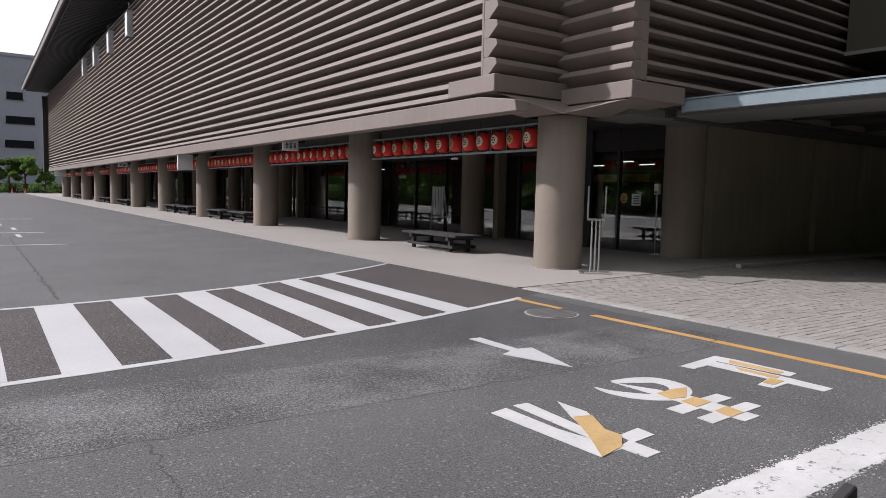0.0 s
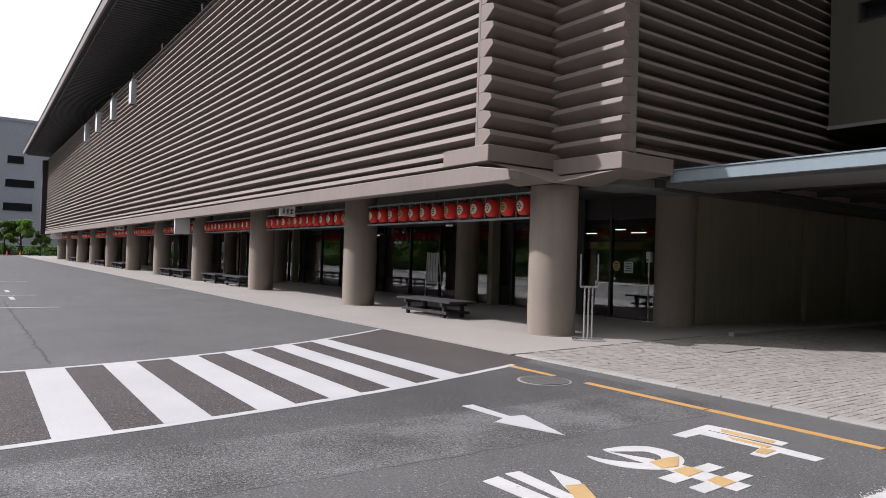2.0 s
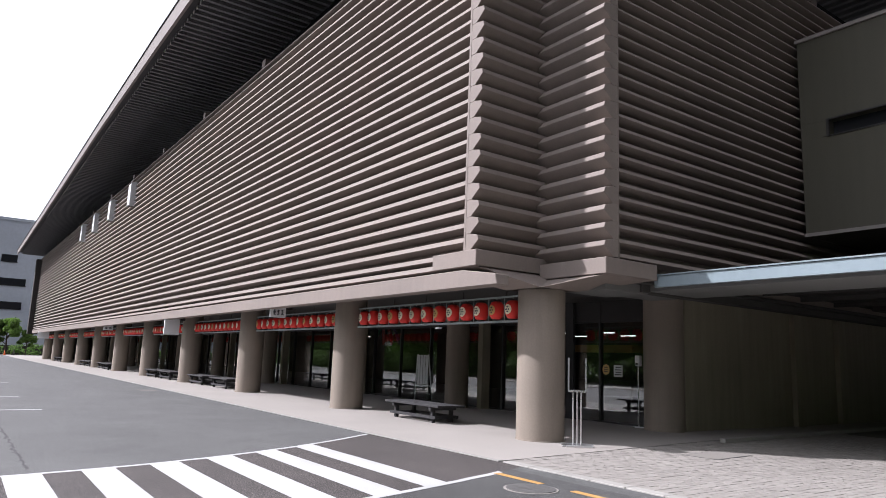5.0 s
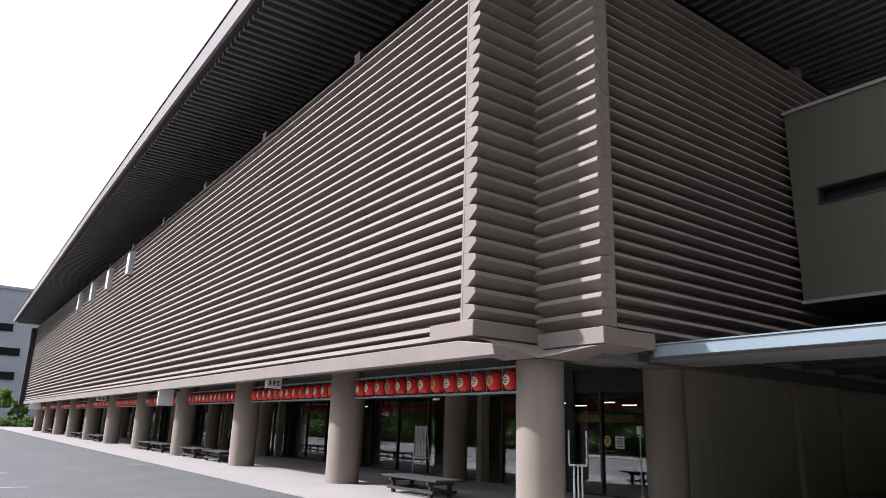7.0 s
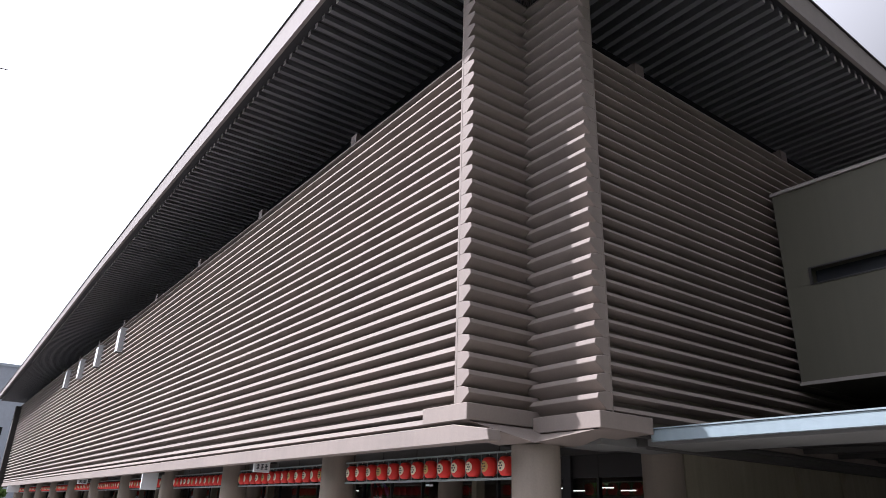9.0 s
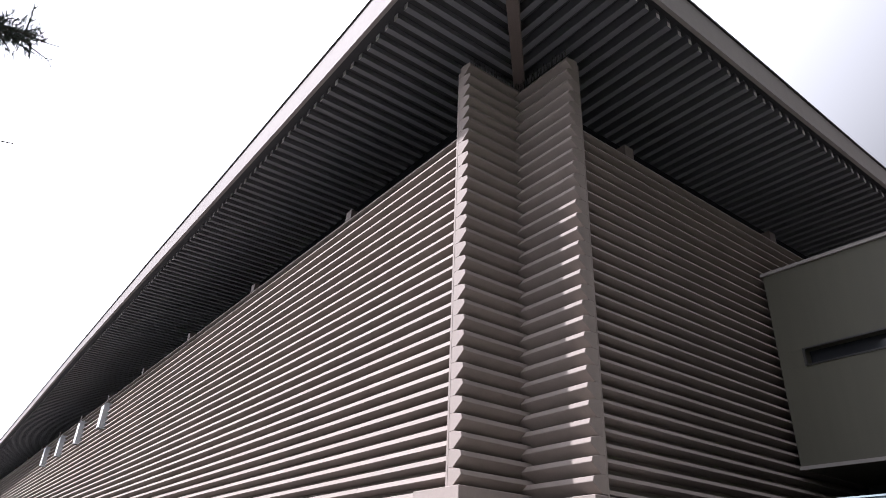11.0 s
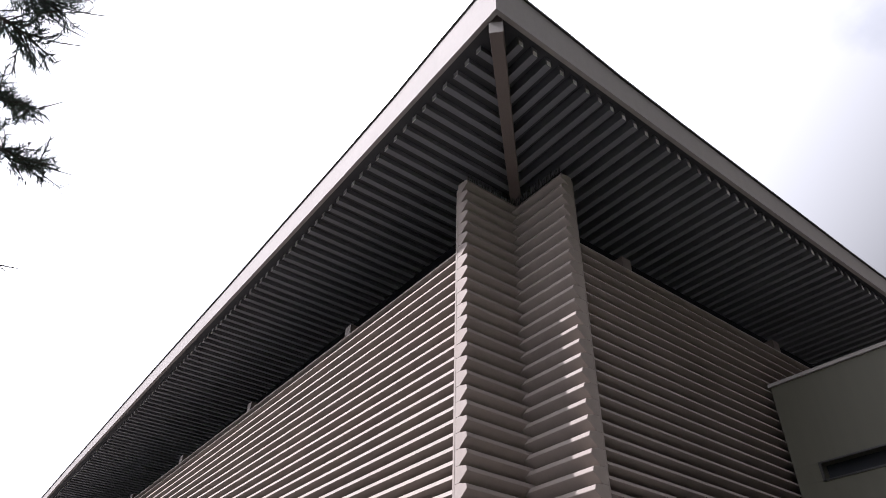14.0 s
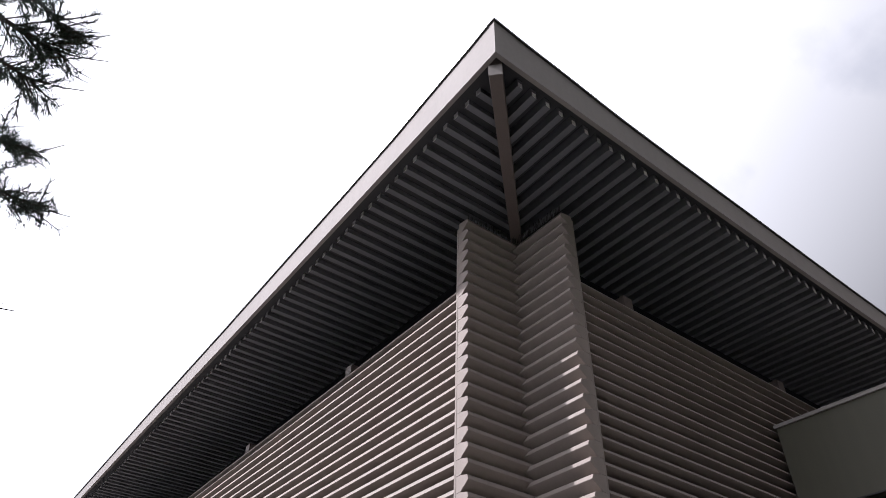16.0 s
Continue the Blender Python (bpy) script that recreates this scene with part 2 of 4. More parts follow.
    g = mm('ADD', g, mm('MULTIPLY', coarse, mm('MULTIPLY', mm('ADD', mm('ADD', grain2, chip2), blotch), 0.75)))
    g = mm('SUBTRACT', g, mm('MULTIPLY', dark, 0.36))
    g = mm('SUBTRACT', g, mm('MULTIPLY', zone, mm('SUBTRACT', 0.50, mm('MULTIPLY', grain2, 0.55))))
    # cracks: seams along the patch edges and a wandering crack
    cr = mm('LESS_THAN', mm('ABSOLUTE', mm('SUBTRACT', y, 4.40), 0), mm('MULTIPLY', nz(1.3, 3), 0.013))
    cr2 = mm('LESS_THAN', mm('ABSOLUTE', mm('SUBTRACT', y, 5.63), 0), mm('MULTIPLY', nz(1.7, 3), 0.011))
    cw = mm('ADD', sep.outputs['X'], mm('MULTIPLY', mm('SUBTRACT', nz(2.6, 9, 0.75), 0.5), 0.30))
    cr3 = mm('MULTIPLY', mm('LESS_THAN', mm('ABSOLUTE', mm('SUBTRACT', cw, 0.95), 0), 0.006), band(y, 2.0, 4.40, 0.02))
    cr4 = mm('MULTIPLY', mm('LESS_THAN', mm('ABSOLUTE', mm('SUBTRACT', cw, 1.06), 0), 0.018), band(y, 10.2, 22.0, 0.02))
    cracks = mm('ADD', mm('MULTIPLY', mm('ADD', cr, cr2), mm('LESS_THAN', x, 6.4)), mm('ADD', cr3, cr4), True)
    g = mm('MULTIPLY', g, mm('SUBTRACT', 1.0, mm('MULTIPLY', cracks, 0.62)))
    g = mm('MAXIMUM', g, 0.2)
    vm = n.new("ShaderNodeVectorMath")
    vm.operation = 'SCALE'
    vm.inputs[0].default_value = (0.081, 0.0805, 0.0795)
    l.new(g, vm.inputs['Scale'])
    brown = n.new("ShaderNodeMixRGB")
    brown.blend_type = 'MULTIPLY'
    brown.inputs['Color2'].default_value = (1.12, 0.96, 0.92, 1)
    l.new(zone, brown.inputs['Fac'])
    l.new(vm.outputs[0], brown.inputs['Color1'])
    l.new(brown.outputs[0], b.inputs['Base Color'])
    bn = n.new("ShaderNodeBump")
    bn.inputs['Strength'].default_value = 0.5
    bn.inputs['Distance'].default_value = 0.006
    l.new(nz(70, 3, 0.7), bn.inputs['Height'])
    l.new(bn.outputs[0], b.inputs['Normal'])
    return m


M_ASPHALT = asphalt_material()


# ---- mesh helpers ----
class Build:
    """Collects boxes, prisms and tubes into one mesh."""

    def __init__(self):
        self.v, self.f = [], []

    def box(self, x0, x1, y0, y1, z0, z1):
        i = len(self.v)
        self.v += [(x, y, z) for z in (z0, z1) for y in (y0, y1) for x in (x0, x1)]
        self.f += [tuple(i + k for k in q) for q in ((0, 2, 3, 1), (4, 5, 7, 6), (0, 1, 5, 4), (2, 6, 7, 3), (0, 4, 6, 2), (1, 3, 7, 5))]
        return self

    def prism(self, poly, a, b, place):
        """A closed section poly of (u, w) swept from a to b; place(u, w, s) gives the point."""
        i, n = len(self.v), len(poly)
        for s in (a, b):
            self.v += [place(u, w, s) for u, w in poly]
        self.f += [(i + k, i + (k + 1) % n, i + n + (k + 1) % n, i + n + k) for k in range(n)]
        self.f += [tuple(i + k for k in range(n))[::-1], tuple(i + n + k for k in range(n))]
        return self

    def lathe(self, prof, seg=24, at=(0, 0, 0)):
        """A turned body from a profile of (radius, height)."""
        i, n = len(self.v), len(prof)
        for r, z in prof:
            for k in range(seg):
                a = 2 * math.pi * k / seg
                self.v.append((at[0] + r * math.cos(a), at[1] + r * math.sin(a), at[2] + z))
        for j in range(n - 1):
            for k in range(seg):
                k2 = (k + 1) % seg
                self.f.append((i + j * seg + k, i + j * seg + k2, i + (j + 1) * seg + k2, i + (j + 1) * seg + k))
        self.f.append(tuple(i + k for k in range(seg))[::-1])
        self.f.append(tuple(i + (n - 1) * seg + k for k in range(seg)))
        return self

    def tube(self, pts, radii, seg=6):
        """A tapered tube along points."""
        i = len(self.v)
        pts = [Vector(p) for p in pts]
        for j, p in enumerate(pts):
            d = (pts[min(j + 1, len(pts) - 1)] - pts[max(j - 1, 0)]).normalized()
            u = d.orthogonal().normalized()
            w = d.cross(u)
            for k in range(seg):
                a = 2 * math.pi * k / seg
                self.v.append(tuple(p + (u * math.cos(a) + w * math.sin(a)) * radii[j]))
        for j in range(len(pts) - 1):
            for k in range(seg):
                k2 = (k + 1) % seg
                self.f.append((i + j * seg + k, i + j * seg + k2, i + (j + 1) * seg + k2, i + (j + 1) * seg + k))
        self.f.append(tuple(i + k for k in range(seg))[::-1])
        self.f.append(tuple(i + (len(pts) - 1) * seg + k for k in range(seg)))
        return self

    def flat(self, poly, z0, z1):
        """A plate with the outline poly of (x, y)."""
        return self.prism(poly, z0, z1, lambda u, w, s: (u, w, s))

    def mesh(self, name, mat, bevel=0.0, smooth=False):
        me = bpy.data.meshes.new(name)
        me.from_pydata(self.v, [], self.f)
        bm = bmesh.new()
        bm.from_mesh(me)
        bmesh.ops.recalc_face_normals(bm, faces=bm.faces)
        if bevel:
            bmesh.ops.bevel(bm, geom=[e for e in bm.edges if e.is_manifold and e.calc_face_angle(0) > 0.6], offset=bevel, segments=1, affect='EDGES')
        bm.to_mesh(me)
        bm.free()
        me.materials.append(mat)
        if smooth:
            me.shade_smooth()
            me.set_sharp_from_angle(angle=radians(35))
        return me


def part(name, data, parent, label="", at=None):
    ob = new(name, data)
    ob.parent = parent
    if at is not None:
        ob.matrix_local = at
    return tagged(ob, label)


def thing(name, label, category, at=None, group="", kind=""):
    ob = new(name)
    if at is not None:
        ob.matrix_basis = at
    return tagged(ob, label, category, group, kind)


def solid(name, build, mat, label, category, kind="structure", bevel=0.0, smooth=False):
    return tagged(new(name, build.mesh(name, mat, bevel, smooth)), label, category, kind=kind)


# ---- ground ----
g = Build()
g.v = [(-600, -600, 0), (600, -600, 0), (600, 900, 0), (-600, 900, 0)]
g.f = [(0, 1, 2, 3)]
solid("ground", g, M_ASPHALT, "grey worn asphalt forecourt with patches and cracks", "ground")
EDGE = 7.33
plaza = solid("pavement", Build().flat([(EDGE + 0.1, 8.38), (14.0, 8.98), (60, 8.98), (60, 130), (EDGE + 0.1, 130)], -0.1, 0.012), M_PLAZA, "pale smooth concrete pavement under the colonnade", "pavement")
part("edge_strip", Build().box(EDGE, EDGE + 0.097, 8.38, 128, -0.1, 0.016).mesh("edge_strip", M_KERB), plaza, "pale edging strip")
drive = solid("driveway", Build().flat([(EDGE + 0.195, -25), (60, -25), (60, 8.977), (14.0, 8.977), (EDGE + 0.195, 8.385)], -0.1, 0.004), M_JOINT, "brick-paved driveway beneath the canopy", "driveway")

# ---- main building ----
Z_SOF, Z_TOP = 3.10, 12.42
X_F, Y_S, Y_R = 8.60, 8.80, 10.63      # long front, short front, notch return
X_N = 10.34                            # notch return facing the forecourt
Y_END, X_END = 98.0, 44.0
PITCH, SPITCH, RPITCH = 0.3107, 0.298, 0.364
BAY = 8.45
COL_Y = [10.4 + BAY * i for i in range(11)]
COL_X = 10.2

Y_FAR = 97.5


def enlarged(k):
    """A uniform enlargement about the eye's foot, at eye height."""
    return Matrix.Translation((0, 0, 1.6 * (1 - k))) @ Matrix.Scale(k, 4)


building = thing("theatre_building", "long brown precast building with horizontal louvers and deep eaves", "building", enlarged(1.0))
part("upper_wall", Build().box(X_F + 0.34, 13, Y_R + 0.5, Y_END, 3.47, Z_TOP - 0.1)
     .box(X_N + 0.45, X_END, Y_S + 0.34, 13, 3.45, Z_TOP - 0.1).mesh("upper_wall", M_PRECAST), building, "brown wall behind the louvers")
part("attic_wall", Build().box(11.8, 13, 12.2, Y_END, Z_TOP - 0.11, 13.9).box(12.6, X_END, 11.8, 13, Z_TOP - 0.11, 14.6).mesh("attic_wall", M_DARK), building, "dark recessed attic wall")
part("edge_beam", Build().prism([(9.97, 3.06), (10.03, 3.28), (11.1, 3.43), (Y_END, 3.43), (Y_END, 3.06)], 8.57, 8.9, lambda u, w, s: (s, u, w)).mesh("edge_beam", M_PRECAST, 0.015), building, "pale brown concrete edge beam")
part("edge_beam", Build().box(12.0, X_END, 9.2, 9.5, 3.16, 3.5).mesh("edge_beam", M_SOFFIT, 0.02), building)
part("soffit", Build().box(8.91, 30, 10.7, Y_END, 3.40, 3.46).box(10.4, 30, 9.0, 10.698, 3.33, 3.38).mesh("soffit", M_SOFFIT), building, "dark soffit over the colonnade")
PIER_TOP = 14.58
part("corner_pier", Build().box(X_F, X_N + 0.42, Y_R + 0.42, Y_R + 0.5, 3.83, PIER_TOP).mesh("corner_pier", M_PRECAST, 0.012), building, "louvered corner pier")
part("corner_pier", Build().box(X_N + 0.42, X_N + 0.47, Y_S, Y_R + 0.5, 3.69, PIER_TOP - 0.05).mesh("corner_pier", M_PRECAST, 0.012), building)


def blade_profile(depth, pitch, face):
    """A blade whose front edge leans back a little, over a sloping underside."""
    return [(0.0, 0.0), (depth - 0.05, 0.0), (depth - 0.045, -0.012), (depth, -face), (depth - 0.03, -face - 0.01), (0.03, -face - 0.05), (0.0, -face - 0.055)]


rows_n = int((Z_TOP - 3.62) / PITCH)
FR = blade_profile(0.34, PITCH, 0.112)
SR = blade_profile(0.34, SPITCH, 0.088)
LV_LONG = Build().prism(FR, 0.004, BAY - 0.004, lambda u, w, s: (X_F + 0.34 - u, s, w)).mesh("louver", M_PRECAST)
LV_FIRST = Build().prism(FR, 0.0, 14.6 - (Y_R + 0.5), lambda u, w, s: (X_F + 0.34 - u, s, w)).mesh("louver_first", M_PRECAST)
LV_SHORT = Build().prism(SR, 0.004, BAY - 0.004, lambda u, w, s: (s, Y_S + 0.34 - u, w)).mesh("louver_short", M_PRECAST)
# backing sheet coloured dark for the shade in the louver gaps
louver_field = part("louver_field", Build().box(X_F + 0.342, X_F + 0.38, Y_R + 0.52, Y_END, 3.5, Z_TOP - 0.15).mesh("louver_field", M_GAP_SHADE), building, "horizontal concrete louvers")
ROWS = [3.62] + [4.14 + PITCH * k for k in range(-1, 27)] + [12.47]
for z in ROWS:
    part("louver", LV_FIRST, louver_field, at=Matrix.Translation((0, Y_R + 0.5, z)))
    for j in range(7):
        part("louver", LV_LONG, louver_field, at=Matrix.Translation((0, 14.6 + BAY * j, z)))
far = Build()
for z in ROWS:
    for j in range(7, 11):
        y0 = 14.6 + BAY * j
        far.prism(FR, y0, min(y0 + BAY - 0.01, Y_END), lambda u, w, s, z=z: (X_F + 0.34 - u, s, z + w))
tagged(part("far_louvers", far.mesh("far_louvers", M_PRECAST), building), kind="stuff")
side_field = part("louver_field", Build().box(X_N + 0.47, X_END, Y_S + 0.342, Y_S + 0.38, 3.5, Z_TOP - 0.15).mesh("louver_field_side", M_GAP_SHADE), building)
for k in range(rows_n + 2):
    z = Z_TOP + 0.05 - k * SPITCH
    if z < 3.75:
        continue
    for j in range(4):
        part("louver", LV_SHORT, side_field, at=Matrix.Translation((X_N + 0.47 + BAY * j, 0, z)))
RP = [(0.0, 0.0), (0.155, 0.0), (0.385, -0.05), (0.42, -0.15), (0.41, -0.165), (0.155, -RPITCH + 0.002), (0.0, -RPITCH + 0.002)]
LV_RA = Build().prism(RP, X_F, X_N + 0.40, lambda u, w, s: (s, Y_R + 0.42 - u, w)).mesh("louver_return", M_PRECAST, 0.006)
LV_RB = Build().prism(RP, Y_S, Y_R + 0.40, lambda u, w, s: (X_N + 0.42 - u, s, w)).mesh("louver_return", M_PRECAST, 0.006)
pier_field = part("pier_louvers", Build().box(X_F + 0.02, X_N + 0.2, Y_R + 0.424, Y_R + 0.45, 3.84, 14.4).mesh("pier_backing", M_GAP_SHADE), building, "sawtooth louvers of the corner pier")
for k in range(30):
    part("louver", LV_RA, pier_field, at=Matrix.Translation((0, 0, 4.185 + RPITCH * k)))
    part("louver", LV_RB, pier_field, at=Matrix.Translation((0, 0, 4.085 + RPITCH * k)))
spikes = Build()
for i in range(46):
    for p in ((X_F + 0.1 + i * 0.038, Y_R + 0.1 + random.uniform(-0.03, 0.03)), (X_N + 0.08 + random.uniform(-0.03, 0.03), Y_S + 0.1 + i * 0.04)):
        spikes.tube([(p[0], p[1], 14.6), (p[0] + random.uniform(-0.05, 0.05), p[1] + random.uniform(-0.05, 0.05), 14.95)], [0.010, 0.007], 3)
tagged(part("spike_strip", spikes.mesh("spike_strip", M_FRAME), building, "thin bird spikes on the pier top"), kind="stuff")

slabs = thing("corner_slabs", "two thick brown concrete slabs stepping round the corner column", "slab", kind="structure")
part("slab", Build().box(X_F - 0.06, 11.9, Y_R - 0.02, 12.15, 3.49, 3.83).box(9.7, 11.9, 12.15, 13.2, 3.5, 3.8).mesh("slab", M_PRECAST, 0.012), slabs)
part("slab", Build().box(X_N - 0.02, 11.93, Y_S - 0.06, 10.6, 3.36, 3.69).mesh("slab", M_PRECAST, 0.012), slabs)
for x0, x1, y0, y1, z1 in ((X_F + 0.02, 11.85, Y_R + 0.06, 12.1, 3.488), (X_N + 0.06, 11.85, Y_S + 0.02, 10.55, 3.358)):
    flare = Build()      # underside falling from the slab's edges to the column's head
    flare.v = [(9.66, 9.86, 3.09), (10.74, 9.86, 3.09), (10.74, 10.94, 3.09), (9.66, 10.94, 3.09), (x0, y0, z1), (x1, y0, z1), (x1, y1, z1), (x0, y1, z1)]
    flare.f = [(0, 3, 2, 1), (4, 5, 6, 7), (0, 1, 5, 4), (1, 2, 6, 5), (2, 3, 7, 6), (3, 0, 4, 7)]
    part("bearing", flare.mesh("bearing", M_PRECAST), slabs)

# columns
def column_mesh(top, r=0.5):
    return Build().lathe([(r + 0.015, 0.0), (r + 0.015, 0.03), (r, 0.035), (r, top)], 40).mesh("column", M_COLUMN, smooth=True)


COLM, COL_CORNER, COL_INNER = column_mesh(3.43), column_mesh(3.095), column_mesh(3.43, 0.4)
for i, y in enumerate(COL_Y):
    tagged(new("column", COLM if i else COL_CORNER), "round brown concrete column carrying the upper storeys", "column", "colonnade columns", "structure").matrix_basis = pose(COL_X, y, 0.0, 0, 0, 37 * i)
for i, y in enumerate(COL_Y):
    tagged(new("column", COL_INNER if i else COLM), "round brown concrete column against the glazing", "column", "inner columns", "structure").matrix_basis = pose(14.35 if i else 15.0, y - 0.1 if i else 10.86, 0.0, 0, 0, 53 * i)

for i, y in enumerate(COL_Y[1:], 1):
    solid("pilaster", Build().box(14.8, 15.14, y - 0.90, y - 0.66, 0, 3.41), M_WALL, "flat wall strip beside an inner column", "pilaster")

# roof
ROOF_X, ROOF_Y = 6.18, 6.56
roof = thing("roof", "wide flat-edged roof with exposed rafters under its eaves", "roof", enlarged(0.9875), kind="structure")
Y_RE, X_RE = Y_END + 5.0, 60.0
ZB = ((0, 15.64, 16.96), (1.0, 15.61, 16.83), (2.2, 15.58, 16.74), (4.4, 15.53, 16.53), (7, 15.46, 16.42), (11, 15.38, 16.31), (16, 15.32, 16.15),
      (25, 15.26, 16.0), (40, 15.02, 15.57), (68, 14.0, 14.55), (97, 13.1, 13.65))


def eave(d, k=1):
    """Height of the curved eave at the distance d from the corner: 1 its foot, 2 its top."""
    return float(np.interp(d, [r[0] for r in ZB], [r[k] for r in ZB]))


def eave_strip(u0, u1, lo, hi, stops, along_x):
    """A band that follows the curved eave; u0 and u1 are its offsets behind the roof's edge, lo and hi give its heights."""
    b = Build()
    for d in stops:
        z0, z1 = lo(d), hi(d)
        for u, z in ((u0, z0), (u1, z0), (u1, z1), (u0, z1)):
            b.v.append((ROOF_X + d, ROOF_Y + u, z) if along_x else (ROOF_X + u, ROOF_Y + d, z))
    n = len(stops)
    for i in range(n - 1):
        b.f += [(4 * i + k, 4 * i + (k + 1) % 4, 4 * i + 4 + (k + 1) % 4, 4 * i + 4 + k) for k in range(4)]
    b.f += [(3, 2, 1, 0), tuple(4 * n - 4 + k for k in range(4))]
    return b


STOPS = [0, 0.5, 1.0, 1.6, 2.2, 3.2, 4.4, 7, 11, 16, 25, 40, 68, 96]
for along_x in (False, True):
    st = [0.122] + STOPS[1:-3] + [53.0] if along_x else STOPS
    part("fascia", eave_strip(0.0, 0.12, eave, lambda d: eave(d, 2), st, along_x).mesh("fascia", M_FASCIA), roof, "smooth brown metal fascia")
    part("drip_edge", eave_strip(-0.05, 0.2, lambda d: eave(d, 2) + 0.003, lambda d: eave(d, 2) + 0.06, [-0.05] + STOPS[1:-3] + [53.0] if along_x else [0.21] + STOPS[1:], along_x).mesh("drip_edge", M_FRAME), roof, "dark drip edge")
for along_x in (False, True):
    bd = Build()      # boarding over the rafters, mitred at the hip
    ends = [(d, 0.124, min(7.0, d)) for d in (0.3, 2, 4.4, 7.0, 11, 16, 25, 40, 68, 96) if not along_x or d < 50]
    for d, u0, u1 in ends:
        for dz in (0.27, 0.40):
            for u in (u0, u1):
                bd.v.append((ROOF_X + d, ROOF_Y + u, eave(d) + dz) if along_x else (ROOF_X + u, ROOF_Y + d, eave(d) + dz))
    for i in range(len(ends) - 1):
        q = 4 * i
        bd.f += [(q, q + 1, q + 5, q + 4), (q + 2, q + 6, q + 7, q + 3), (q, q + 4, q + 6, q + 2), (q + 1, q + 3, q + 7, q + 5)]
    # near-black colour puts the shade between rafters into the boarding
    part("eave_board", bd.mesh("eave_board", M_POST_AND_SHADE), roof, "eave boarding coloured dark for the shade between rafters")
part("roof_deck", Build().box(11.0, X_RE, 11.4, Y_RE - 1.0, 13.2, 13.7).mesh("roof_deck", M_RAFTER), roof)
RAF_A = Build().box(0, 5.5, -0.085, 0.09, 0.11, 0.39).mesh("rafter", M_RAFTER)
RAF_END_A = Build().box(-0.012, -0.002, -0.08, 0.08, 0.09, 0.33).mesh("rafter_end", M_RAFTER_END)
RAF_B = Build().box(-0.09, 0.09, 0, 5.5, -0.03, 0.39).mesh("rafter", M_RAFTER)
RAF_END_B = Build().box(-0.06, 0.06, -0.012, -0.002, -0.025, 0.13).mesh("rafter_end", M_RAFTER_END)
RS = 0.458
for i in range(150):
    y = 7.78 + RS * i
    ln = max(0.3, min(5.5, (y - 7.05)))
    part("rafter", RAF_A, roof, at=Matrix.Translation((6.67, y, eave(y - ROOF_Y))) @ Matrix.Diagonal((ln / 5.5, 1, 1, 1)))
    part("rafter_end", RAF_END_A, roof, "pale rafter end", at=Matrix.Translation((6.67, y, eave(y - ROOF_Y))))
for i in range(72):
    x = 7.29 + RS * i
    ln = max(0.3, min(5.5, x - 6.6))
    part("rafter", RAF_B, roof, at=Matrix.Translation((x, 6.94, eave(x - ROOF_X))) @ Matrix.Diagonal((1, ln / 5.5, 1, 1)))
    part("rafter_end", RAF_END_B, roof, "pale rafter end", at=Matrix.Translation((x, 6.94, eave(x - ROOF_X))))
far = Build()
for i in range(150, 208):
    y = 7.78 + RS * i
    z = eave(y - ROOF_Y)
    far.box(6.67, 11.9, y - 0.09, y + 0.09, z + 0.11, z + 0.39)
tagged(part("far_rafters", far.mesh("far_rafters", M_RAFTER), roof), kind="stuff")
hd = Vector((10.9 - 6.15, 11.15 - 6.6, 0)).normalized()
hp = Vector((-hd.y, hd.x, 0))
hip = Build()
hip.prism([(-0.16, 15.19), (0.16, 15.19), (0.16, 15.92), (-0.16, 15.92)], 0.0, 6.7, lambda u, w, s: tuple(Vector((6.39, 6.82, w)) + hd * s + hp * u))
part("hip_beam", hip.mesh("hip_beam", M_HIP, 0.01), roof, "dark brown hip beam at the corner")
part("hip_cap", Build().prism([(-0.165, 15.18), (0.165, 15.18), (0.165, 15.56), (-0.165, 15.56)], -0.02, -0.002, lambda u, w, s: tuple(Vector((6.39, 6.82, w)) + hd * s + hp * u)).mesh("hip_cap", M_FASCIA), roof, "pale end plate of the hip beam")
# stubs only: the rest is left out where eave shade would hide it
for x, y in [(9.0, 17.25 + 7.8 * i) for i in range(10)] + [(13.0 + 7.4 * i, 9.2) for i in range(3)]:
    part("roof_post", Build().box(x, x + 0.36, y, y + 0.36, Z_TOP - 0.12, 13.25).mesh("roof_post", M_HIP), roof, "post stub on the wall top, upper part left out")
# added black sheets that stand for the shaded depth behind the eaves
part("eave_girder", Build().prism([(12.0, Z_TOP - 0.1), (Y_END, Z_TOP - 0.1), (Y_END, 13.1), (60, 14.4), (30, 15.2), (12.0, 15.4)], 10.7, 11.2, lambda u, w, q: (q, u, w)).mesh("eave_girder", M_BLACK), roof, "added black fill for the shade behind the eaves")
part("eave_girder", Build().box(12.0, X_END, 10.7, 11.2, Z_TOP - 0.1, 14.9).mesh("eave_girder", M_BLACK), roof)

# side volume, canopy and rear walls
side = thing("side_wing", "olive metal-clad wing cantilevered above the canopy", "building wing", enlarged(1.0))
BX, BZ0, BZ1 = 18.3, 5.20, 10.66
for x0, y0, y1, z0, z1 in ((BX, -4, 8.70, BZ0, 7.82), (BX, -4, 8.70, 8.27, BZ1), (BX, 8.0, 8.70, 7.822, 8.268), (BX + 0.5, -4, 7.998, 7.822, 8.268)):
    part("wall_panel", Build().box(x0, 40, y0, y1, z0, z1).mesh("wall_panel", M_BOX), side, "ribbed olive metal wall")
part("coping", Build().box(BX - 0.06, 40, -4, 8.74, BZ1 + 0.002, BZ1 + 0.10).mesh("coping", M_FASCIA), side)
